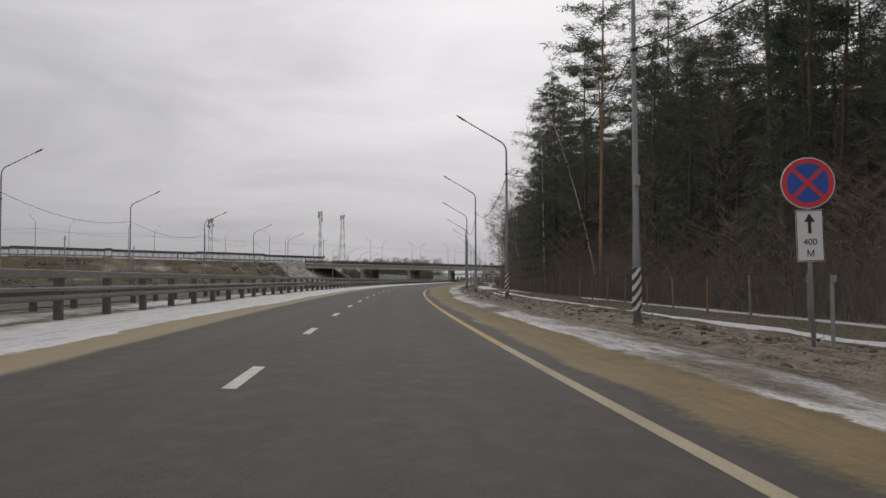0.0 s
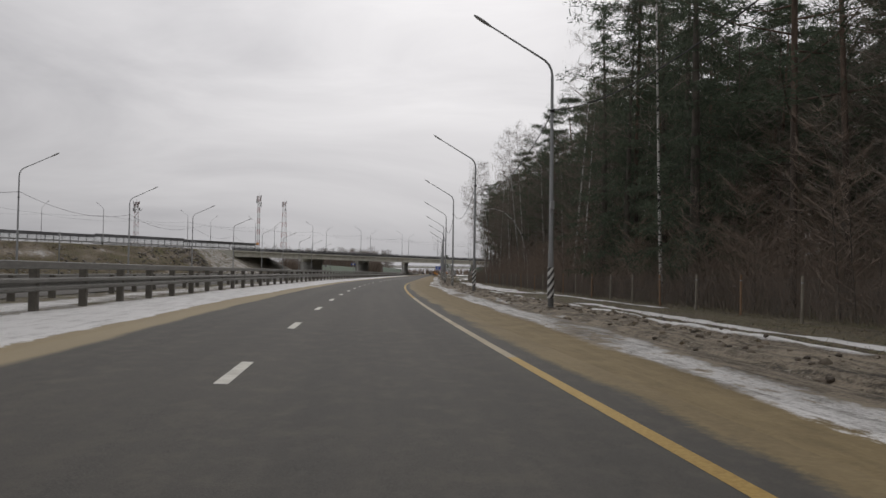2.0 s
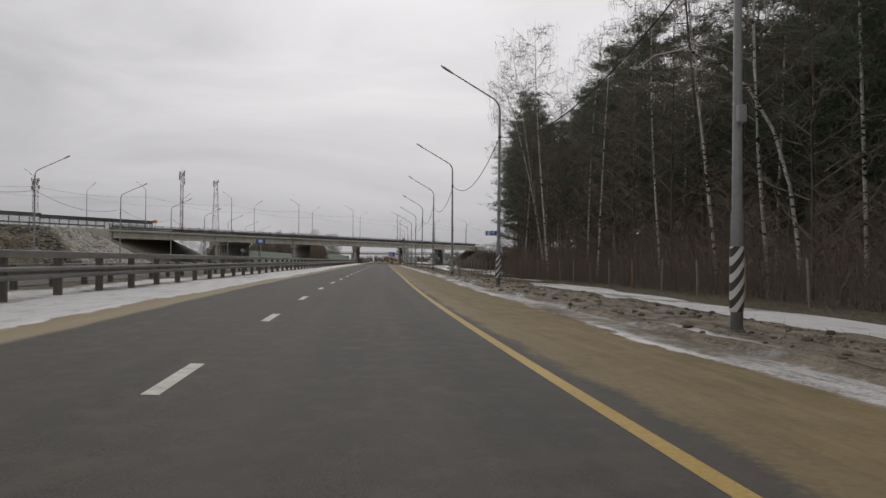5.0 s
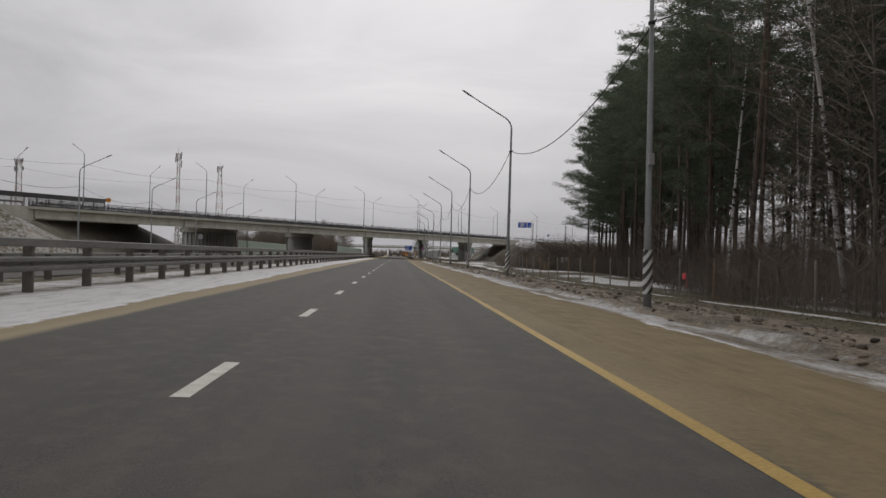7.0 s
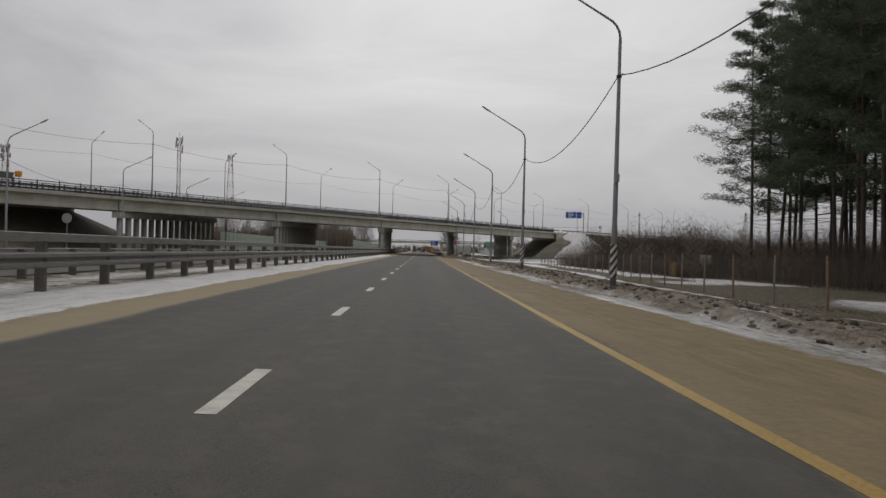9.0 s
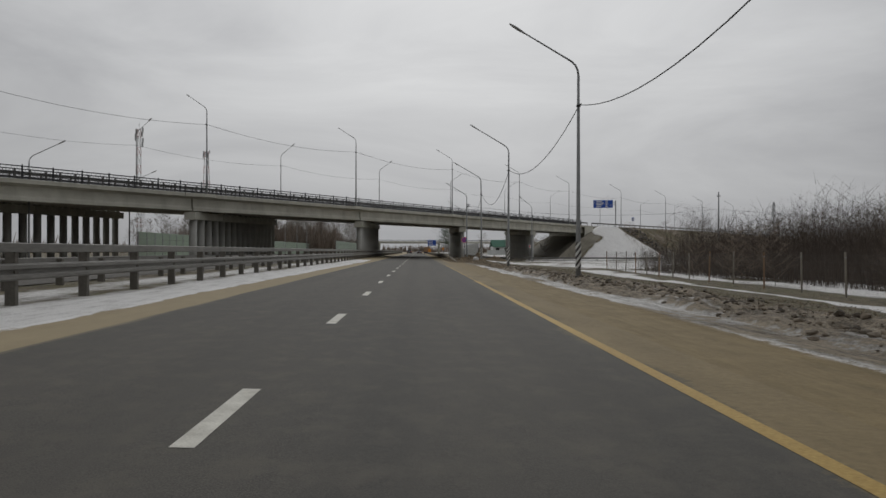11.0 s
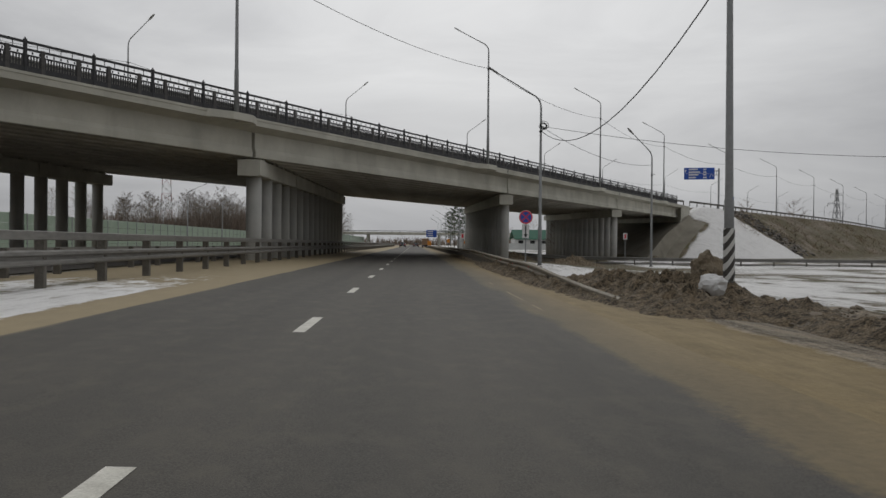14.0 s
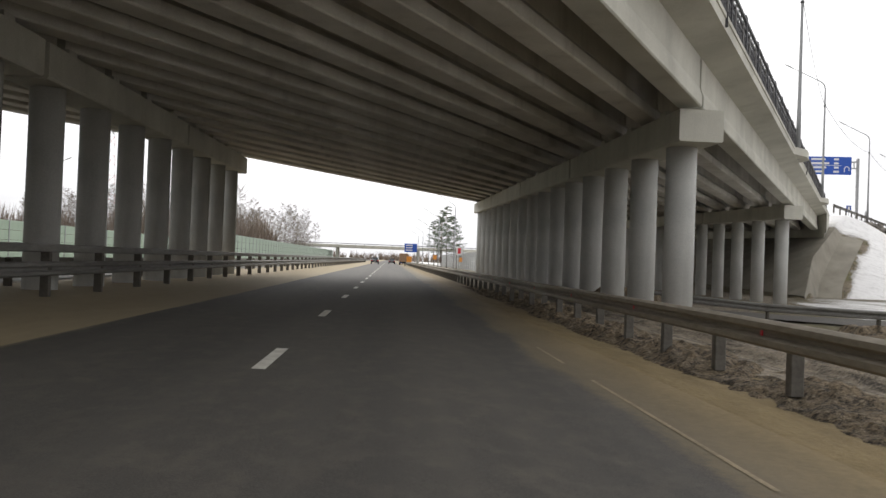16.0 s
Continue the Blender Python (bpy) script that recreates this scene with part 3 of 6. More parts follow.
def cover(y, d):
    """How much snow, sand and mud lies at a place."""
    p = noise.noise((d * 0.25, y * 0.06, 5.0))
    q = noise.noise((d * 0.5, y * 0.13, 9.0))
    snow = sand = mud = 0.0
    if -9.2 < d <= 3:
        bare_s = ease(345, 372, y)
        rim = median_rim(y)
        sand = 1 - 0.98 * ease(rim, rim - 0.75, d + 0.25 * q) * (1 - 0.85 * bare_s)
        snow = (0.90 - 0.22 * ease(-5.2, -6.5, d) - 0.25 * ease(-7.6, -8.6, d)) * ease(rim, rim - 0.3, d) - 0.22 * q - 0.22 * math.exp(-((d + 6.0) / 0.5) ** 2)
        mud = 0.5
    elif 3 < d < 60:
        w = 0.35 * noise.noise((0.3, y * 0.05, 1.0)) + 0.12 * noise.noise((0.3, y * 0.31, 4.0))
        e = d + w + 0.95 * (1 - ease(30, 130, y)) - 0.1 * ease(160, 185, y) * (1 - ease(195, 210, y))
        sand = 1 - ease(5.75, 7.1, e)
        # a thin white rim, then rotten ice, then the rutted mud
        fade = 1 - ease(338, 350, y)
        snow = 0.8 * fade * ease(5.9, 6.2, e) * (1 - ease(6.3, 6.7, e)) * (0.6 + 0.9 * noise.noise((1.0, y * 0.16, 6.0)))
        snow += fade * min(0.66, 0.68 + 0.42 * q) * ease(6.2, 6.7, e) * (1 - ease(7.4, 8.6, e + 0.8 * q))
        snow += 0.5 * ease(8.0, 8.15, e) * (1 - ease(8.3, 8.45, e)) * (0.5 + noise.noise((2.0, y * 0.12, 3.0)))
        snow += 0.55 * ease(9.15, 9.25, e) * (1 - ease(9.32, 9.42, e)) * (0.6 + noise.noise((5.0, y * 0.10, 3.0)))
        mud = (0.75 + 0.25 * ease(7.0, 7.9, d)) * ease(4.4, 5.2, d) * (1 - 0.75 * ease(9.6, 10.6, d + 0.7 * q))
        v = d - 0.35 * noise.noise((0.7, y * 0.045, 8.0)) - 0.12 * noise.noise((0.2, y * 0.9, 2.0))
        if y < 352:
            band = 0.0
            out = fence_d(y) - 14.95
            for y0, y1, mid_d, half in STRIPS:
                mid_d += out
                half *= 1 + 0.4 * ease(300, 320, y)
                if y0 - 4 < y < y1 + 4:
                    w = half * (0.75 + 0.9 * noise.noise((mid_d, y * 0.12, 2.0)))
                    band = max(band, (1 - ease(w * 0.8, w * 0.8 + 0.2, abs(v - mid_d))) * ease(y0 - 3, y0 + 1, y) * (1 - ease(y1 - 1, y1 + 3, y)))
            if 105 < y < 264:
                band *= min(1.0, 0.6 + 1.6 * max(0.0, 0.35 + noise.noise((d * 0.7 + y * 0.35, y * 0.22, 3.0))))
            second = 0.8 * ease(185, 200, y) * ease(15.4, 16.2, d - out) * (1 - ease(22, 27, d - out)) * min(1.0, max(0.0, 0.62 + 1.5 * p + 0.7 * q))
            snow += (band + second + 0.3 * ease(15, 17, d) * (0.4 + 1.6 * p)) * (1 - ease(342, 352, y))
        if y > 318:
            snow += ease(318, 338, y) * (1 - 0.45 * (1 - ease(346, 356, y)) * (1 - ease(20.5, 22, d))) * ease(9.2, 10.6, d + 1.4 * q) * (0.44 + 0.34 * ease(346, 362, y + 6 * p) + 0.4 * p + 0.3 * q + 0.2 * noise.noise((d * 1.1, y * 0.8, 4.0)) - 0.3 * max(0.0, noise.noise((d * 0.22, y * 0.16, 14.0))) - 0.35 * max(0.0, noise.noise((d * 0.8, y * 0.5, 24.0))))
        if y > 372:
            sand *= 0.8
            snow = max(snow, 0.72 * ease(6.2, 6.9, d + 0.5 * q) + 0.3 * p) if d < 11 else snow
            snow *= 1 - 0.8 * ease(395, 403, y + 4 * q) * (1 - ease(18, 24, d + 2 * p))
            mud = max(mud, 0.9 * ease(5.4, 6.2, d) * (1 - ease(6.6, 7.4, d)))
    elif d <= -9.2:
        snow = 0.5 if d > -22.5 else (0.45 + 0.6 * p) * (1 - ease(-40, -60, d)) + 0.46 * ease(-40, -60, d)
        mud = 0.3
    else:
        snow = 0.46
    if 3 < d < 60:
        snow += (0.46 - snow) * ease(40, 60, d)
    if y > 330:
        dry = under_deck(lane_x(y) + d, y)
        snow *= 1 - 0.97 * dry
        mud = max(mud, 0.8 * dry)
    return (min(1, max(0, snow)), min(1, max(0, sand)), min(1, max(0, mud)), 1)


def lay_uv(me, at):
    """Gives each vertex its place in metres as texture coordinates."""
    uv = me.uv_layers.new(name="UVMap")
    flat = []
    for loop in me.loops:
        flat += at[loop.vertex_index]
    uv.data.foreach_set("uv", flat)


def build_ground():
    ys = steps((-260, -30, 23), (-30, 8, 3.8), (8, 430, 0.45), (430, 560, 6), (560, 900, 28), (900, 4800, 300))
    ds = steps((-3500, -400, 310), (-400, -60, 20), (-60, -24, 3), (-24, -9.5, 1.8), (-9.5, -4.6, 0.35), (-4.6, -2.6, 0.2), (-2.6, 4.4, 1.75), (4.4, 6.2, 0.3), (6.2, 11.4, 0.13), (11.4, 15.6, 0.2), (15.6, 24, 0.8), (24, 48, 2.0), (48, 120, 8), (120, 600, 60), (600, 4200, 450))
    sh = Shape()
    rows = []
    for y in ys:
        row = []
        for d in ds:
            x, yy, z = spot(y, d)
            if -2.9 < d < 4.45:
                z -= 0.03
            if -22.3 < d < -9.4:
                z -= 0.03
            row.append((x, yy, z))
        rows.append(row)
    sh.quad_strip(rows)
    ob = structure("ground", sh, M_GROUND, "frozen ground with mud, sand and patches of old snow", True)
    ob["category"] = "ground"
    lay_uv(ob.data, [(d, y) for y in ys for d in ds])
    layer = ob.data.color_attributes.new("cover", "FLOAT_COLOR", "POINT")
    flat = [c for y in ys for d in ds for c in cover(y, d)]
    layer.data.foreach_set("color", flat)


def build_road(name, d0, d1, y0, y1, label, lift=0.0):
    ys = steps((y0, min(y1, 200), 4), (200, y1, 20)) if y0 < 200 else steps((y0, y1, 20))
    ds = steps((d0, d1, 0.8))
    sh = Shape()
    sh.quad_strip([[(lane_x(y) + d, y, (-0.025 * d if d > -9 else level(y, d)) + lift) for d in ds] for y in ys])
    ob = structure(name, sh, M_ASPHALT, label)
    ob["category"] = "road"
    uv = ob.data.uv_layers.new(name="UVMap")
    w = len(ds)
    for loop in ob.data.loops:
        i = loop.vertex_index
        uv.data[loop.index].uv = (ds[i % w] if d0 > -9 else ds[i % w] * 0.42 + 6.6, ys[i // w])


build_ground()
build_road("road", -3.0, 4.6, -60, 1500, "worn grey asphalt road with sand along its edges")
build_road("opposite_road", -21.9, -9.9, -60, 1500, "grey asphalt carriageway beyond the median")


def ribbon(y0, y1, d0, d1, lift, st=2.0):
    """A thin painted strip that lies on the road."""
    ys = steps((y0, y1, st))
    sh = Shape()
    top = [[spot(y, d0, -0.025 * d0 + lift), spot(y, d1, -0.025 * d1 + lift)] for y in ys]
    sh.quad_strip(top)
    return sh


def build_markings():
    lines = thing("lane_line", "broken white lane line painted on asphalt", "road marking")
    # dashes of two metres, eight metres apart, counted back from the straight
    marks = []
    yy = 184.0
    while yy > -40:
        marks.append(yy)
        slope = 8.9e-4 * max(0.0, 164.5 - yy)
        yy -= 8.0 / math.sqrt(1 + slope * slope)
    marks += [184.0 + 8.0 * k for k in range(1, 66)]
    for yd in sorted(marks):
        sh = ribbon(yd, yd + 2.0, -0.075, 0.075, 0.004, 1.0)
        part("dash", sh, M_LINE, lines)
    def edge_d(y):
        return 3.60 + 0.22 * ease(115, 165, y) - 0.10 * ease(200, 235, y)
    def edge_strip(y0, y1, width, st=2.0):
        sh = Shape()
        sh.quad_strip([[spot(y, edge_d(y) + k * width / 2, -0.025 * edge_d(y) + 0.005) for k in (-1, 1)] for y in steps((y0, y1, st))])
        return sh
    edge = thing("edge_line", "ochre-stained solid edge line painted on asphalt", "road marking")
    part("strip", edge_strip(-60, 15, 0.15), M_EDGEP, edge, "pale worn stretch of line")
    part("strip", edge_strip(15, 60, 0.15), M_EDGE, edge)
    part("strip", edge_strip(60, 88, 0.15), M_EDGEP, edge, "faded stretch of line")
    part("strip", edge_strip(88, 300, 0.15), M_EDGE, edge)
    part("strip", edge_strip(300, 336, 0.06), M_EDGE, edge)
    for y0, y1 in ((340.0, 341.6), (356.5, 358.0), (359.0, 362.5), (366.0, 367.2), (396.0, 400.5), (402.0, 404.0)):
        part("strip", edge_strip(y0, y1, 0.045, 1.0), M_EDGEW, edge)


build_markings()


# ---- the overpass ----
def build_bridge():
    br = thing("overpass", "grey concrete girder overpass on rows of round columns", "bridge", tuple(B0))
    def loc(s, q, z):
        p = U * s
        return (p.x, p.y + q, z + TILT * q)
    s0, s1 = -3 * SPAN, 3 * SPAN
    # deck slab with overhanging cornices
    sh = Shape()
    rows = []
    for s in (s0, s1):
        rows.append([loc(s, q, z) for q, z in ((-1.5, 7.04), (-1.5, 7.30), (-1.56, 7.31), (-1.56, DECK), (WIDE + 1.5, DECK), (WIDE + 1.5, 7.04), (WIDE + 0.2, 6.82), (WIDE + 0.2, 7.2), (0.3, 7.2), (0.3, 6.80))])
    sh.quad_strip(rows, True)
    sh.f += [tuple(range(10)), tuple(range(19, 9, -1))]
    part("deck", sh, M_CONC, br, "pale concrete deck slab with a cornice")
    # thin sheet under the slab; its dark colour stands in for shade between girders
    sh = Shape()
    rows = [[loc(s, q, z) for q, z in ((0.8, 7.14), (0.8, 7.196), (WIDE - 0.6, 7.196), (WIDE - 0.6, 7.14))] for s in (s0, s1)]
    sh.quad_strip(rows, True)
    part("soffit_shade", sh, M_SLAB_SHADE, br, "thin sheet under the slab, darkened to stand for shade")
    # girders of each span
    inner, outer = Shape(), Shape()
    def girder(shape, prof, length):
        shape.sweep(prof, [(U.x * 0.12, U.y * 0.12, 0), (U.x * (length - 0.12), U.y * (length - 0.12), 0)])
    girder(inner, [(-0.33, 5.56), (-0.30, 5.53), (0.30, 5.53), (0.33, 5.56), (0.33, 5.82), (0.16, 6.02), (0.13, 6.9), (0.7, 7.06), (0.7, 7.2), (-0.7, 7.2), (-0.7, 7.06), (-0.13, 6.9), (-0.16, 6.02), (-0.33, 5.82)], SPAN)
    girder(outer, [(-0.34, 5.50), (0.24, 5.50), (0.27, 5.53), (0.27, 5.80), (0.20, 6.0), (0.20, 7.2), (-0.6, 7.2), (-0.34, 6.9)], SPAN)
    # inner girders in the concrete lightened for light thrown up from below
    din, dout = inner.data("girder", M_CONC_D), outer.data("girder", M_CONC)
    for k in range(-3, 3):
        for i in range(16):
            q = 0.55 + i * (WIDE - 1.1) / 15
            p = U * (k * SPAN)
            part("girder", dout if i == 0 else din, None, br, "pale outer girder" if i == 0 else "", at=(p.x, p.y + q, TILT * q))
    # piers: four caps a row, four columns under each
    cap, col = Shape(), Shape()
    cap.v, cap.f = [], []
    prof = [(-0.58, 4.58), (-0.54, 4.53), (0.54, 4.53), (0.58, 4.58), (0.58, 5.36), (-0.58, 5.36)]
    cap.sweep(prof, [(0, 0.0, 0), (0, 12.75, 12.75 * TILT)])
    for i in range(4):
        for dx in (-0.35, 0.35):
            cap.box((dx * 0.9, 1.6 + i * 3.2, 5.45 + TILT * 3.2 * i), (0.35, 0.5, 0.2))
    col.tube([(0, 0, -1.7), (0, 0, 4.56)], 0.41, 20)
    dcap, dcol = cap.data("pier_cap", M_CONC), col.data("column", M_COL, True)
    for k in range(-2, 3):
        for j in range(4):
            p = U * (k * SPAN)
            c = part("pier_cap", dcap, None, br, "concrete crossbeam" if j == 0 else "", at=(p.x + 0.05, p.y - 0.05 + j * 13.0, TILT * 13.0 * j))
            for i in range(4):
                part("column", dcol, None, c, at=(0, 1.4 + i * 3.25, TILT * (1.4 + i * 3.25)))
    # abutment walls
    for s, sgn in ((s0, -1), (s1, 1)):
        sh = Shape()
        w = 1.2 * sgn
        rows = [[loc(s + a, q, z) for a, z in ((0, 3.2), (w, 3.2), (w, DECK - 0.05), (0, DECK - 0.05))] for q in (-1.2, WIDE + 1.2)]
        sh.quad_strip(rows, True)
        sh.f += [(0, 1, 2, 3), (7, 6, 5, 4)]
        part("abutment", sh, M_CONC, br, "concrete abutment wall")
        sh = Shape()
        rows = [[loc(s + a, q, z) for a, z in ((0, 5.2), (w * 5, 6.2), (w * 5, DECK), (0, DECK))] for q in (-1.55, -1.22)]
        sh.quad_strip(rows, True)
        sh.f += [(0, 1, 2, 3), (7, 6, 5, 4)]
        part("wing_wall", sh, M_CONC, br)
    # joint gaps down the fascia
    sh = Shape()
    for k in range(-2, 3):
        p = loc(k * SPAN, -1.51, 0)
        sh.box((p[0], p[1] - 0.05, DECK - 0.18), (0.05, 0.05, 0.36))
    part("joint_seal", sh, M_BLACK, br)
    return br


build_bridge()


def build_railing(q, label):
    """Dark ornamental railing: three-metre bays of posts, rails and pickets."""
    p0 = B0 + U * (-3 * SPAN)
    ang = math.degrees(math.atan2(U.y, U.x))
    rail = thing("bridge_railing", label, "railing", (p0.x, p0.y + q, DECK + TILT * q), "bridge railings", ang)
    n = int(6 * SPAN / 3.0)
    post, bay = Shape(), Shape()
    post.box((0, 0, 0.62), (0.13, 0.11, 1.24), bevel=0.015)
    post.box((0, 0, 1.27), (0.07, 0.07, 0.10), bevel=0.03)
    bay.box((1.5, 0, 1.13), (2.89, 0.08, 0.09))
    bay.box((1.5, 0, 0.86), (2.89, 0.05, 0.085))
    bay.box((1.5, 0, 0.64), (2.89, 0.045, 0.06))
    bay.box((1.5, 0, 0.13), (2.89, 0.06, 0.2))
    mid = Shape()
    mid.box((0, 0, 0.46), (0.17, 0.09, 0.92), bevel=0.012)
    for i in range(1, 25):
        bay.box((i * 0.12, 0, 0.38), (0.046, 0.03, 0.52))
    for i in range(1, 6):
        bay.box((i * 0.5, 0, 0.97), (0.022, 0.022, 0.28))
    for i in range(9):
        bay.box((0.3 + i * 0.3, 0, 0.74), (0.07, 0.025, 0.10), bevel=0.03)
    dp, db, dm = post.data("post", M_FENCE), bay.data("panel", M_FENCE), mid.data("mid_post", M_MIDPOST)
    for i in range(n + 1):
        part("post", dp, None, rail, at=(i * 3.0, 0, 0))
        if i < n:
            pan = part("panel", db, None, rail, at=(i * 3.0, 0, 0))
            for x in (0.72, 2.28):
                part("mid_post", dm, None, pan, at=(x, 0, 0))


build_railing(-1.25, "dark ornamental steel railing along the bridge edge")
build_railing(WIDE + 1.25, "dark ornamental steel railing along the bridge edge")


def build_bank(name, sgn, label):
    """The road embankment behind an abutment, with its rounded end slope and the concrete paving under the bridge."""
    edge = 3 * SPAN + 6.6
    nrm = Vector((U.y, -U.x, 0)) * -1  # across the bridge, towards its far side
    wide = WIDE * U.x
    ss = steps((-26, 30, 0.8), (30, 290, 6))
    ts = steps((-14, 3, 0.7), (3, wide - 3, 3), (wide - 3, wide + 13, 2.0))

    def place(s, t):
        e = min(max(t, 0.0), wide)  # the sides run square to the bridge, the end along the road below
        p = axis(sgn * (s + edge)) + U * (e * U.y / U.x) + nrm * t
        far = math.hypot(max(0.0, -s * (U.x if 0 <= t <= wide else 0.75)), max(0.0, -t, t - wide))
        return p, 7.42 + TILT * e * 1.9 - 2.4 * ease(70, 280, s) - far / 1.55, far

    sh, rows, cols = Shape(), [], []
    for t in ts:
        row = []
        for s in ss:
            p, z, far = place(s, t)
            lump = 0.35 * noise.noise((p.x * 0.3, p.y * 0.3, 2.0)) + 0.16 * noise.noise((p.x * 0.9, p.y * 0.9, 5.0))
            z += lump * ease(0.2, 1.5, far) * ease(8, 14, s)
            row.append((p.x, p.y, max(-1.2, z)))
            k = noise.noise((p.x * 0.08, p.y * 0.08, 8.0))
            snow = (0.98 if sgn > 0 else 0.56) * (1 - ease(9.0, 10.2, s + 2.5 * k + 1.5 * noise.noise((p.x * 0.5, p.y * 0.5, 1.0)))) if t < 2 else 0.3
            k2 = noise.noise((p.x * 0.35, p.y * 0.35, 3.0))
            if sgn > 0:
                snow *= 0.25 + 0.75 * max(ease(-2.5, -3.3, t + 0.6 * k2), ease(-6.0, -3.0, s))  # bare rubble beside the paving
            cols += [min(1, max(0, snow + (0.34 if sgn < 0 else 0.16) * ease(10, 18, s) * (1 + (0.4 if sgn < 0 else 2.5) * k + 1.2 * k2))), 0, 0.5 + 0.6 * k2, 1]
        rows.append(row)
    sh.quad_strip(rows)
    ob = structure(name, sh, M_GROUND, label, True)
    ob["category"] = "embankment"
    lay_uv(ob.data, [(s, t) for t in ts for s in ss])
    ob.data.color_attributes.new("cover", "FLOAT_COLOR", "POINT").data.foreach_set("color", cols)
    # dead stalks and crumbs of earth on the slope, rubble beside the paved end
    rng, weed, rubble = random.Random(7), Shape(), Shape()
    for _ in range(700):
        s, t = 10.2 + 9 * rng.random() ** 1.6, rng.uniform(-12.0, -0.2)
        p, z, far = place(s, t)
        crumb(rubble, (p.x, p.y, z), 0.06 + 0.34 * rng.random() ** 3, rng)
    for _ in range(0 if sgn > 0 else 3600):
        s, t = rng.uniform(12, 150), rng.uniform(-12.5, -0.3)
        p, z, far = place(s, t)
        if noise.noise((p.x * 0.12, p.y * 0.12, 4.0)) > -0.1:
            crumb(rubble, (p.x, p.y, z), 0.07 + 0.3 * rng.random() ** 3, rng)
    stuff("rubble", rubble, M_RUBBLE, "broken stones and frozen earth on the embankment", "rubble")
    for _ in range(9000):
        s, t = rng.uniform(10.5, 130), rng.uniform(-12.0, -0.3)
        p, z, far = place(s, t)
        if noise.noise((p.x * 0.25, p.y * 0.25, 6.0)) + 0.6 * rng.random() < 0.2:
            continue
        h, w, a = rng.uniform(0.05, 0.38), rng.uniform(0.03, 0.12), rng.uniform(0, 6.28)
        k = len(weed.v)
        weed.v += [(p.x - w * math.cos(a), p.y - w * math.sin(a), z - 0.1), (p.x + w * math.cos(a), p.y + w * math.sin(a), z - 0.1), (p.x + rng.gauss(0, 0.12), p.y + rng.gauss(0, 0.12), z + h)]
        weed.f.append((k, k + 1, k + 2))
    stuff("slope_weeds", weed, M_LITTER, "dead stalks and crumbs of earth on the embankment", "weeds")
    pave = Shape()
    pave.quad_strip([[(*place(s, t)[0].xy, place(s, t)[1] + 0.06) for s in steps((-24, -5.0, 1.0))] for t in steps((-2.4, 0, 0.6), (0, wide, 3))])
    ob = structure("slope_" + name.split("_")[1], pave, M_PAVE, "grey concrete paving on the end slope")
    ob["category"] = "slope paving"


build_bank("embankment_right", 1, "brown embankment with a snowy end slope")
build_bank("embankment_left", -1, "stony brown embankment with patches of snow")


# ---- guardrails ----
WBEAM = [(0.0, -0.155), (0.05, -0.12), (0.05, -0.06), (-0.02, -0.02), (-0.02, 0.02), (0.05, 0.06), (0.05, 0.12), (0.0, 0.155), (-0.03, 0.155), (-0.03, -0.155)]
UBEAM = [(0.05, -0.075), (0.05, 0.075), (-0.05, 0.09), (-0.05, -0.09)]


def guardrail(name, label, ys, off, rails, face=1, post_h=0.75, post_step=3.0, phase=0.0, group="guardrails", steel=None):
    """Posts with steel beams along the road; off(y) is the distance from the lane line, face the side that the beam is on."""
    y0, y1 = ys
    ob = thing(name, label, "guardrail", (0, 0, 0), group)
    path = [spot(y, off(y)) for y in steps((y0, y1, 4.0))]
    path = [(x, y, level(y, off(y)) if abs(off(y)) > 6.5 else -0.025 * off(y)) for x, y, z in path]
    for prof, z in rails:
        pr = [(face * (0.09 + u), w + z) for u, w in prof]
        if face < 0:
            pr = pr[::-1]
        sh = Shape()
        sh.sweep(pr, path)
        part("rail", sh, steel or M_RAIL, ob)
    post = Shape()
    post.box((0, 0, post_h / 2 - 0.2), (0.19, 0.14, post_h + 0.4), bevel=0.012)
    dp = post.data("post", M_POST)
    y = y0 + phase
    while y < y1:
        d = off(y)
        part("post", dp, None, ob, at=(lane_x(y) + d, y, level(y, d) if abs(d) > 6.5 else -0.025 * d))
        y += post_step
    return ob


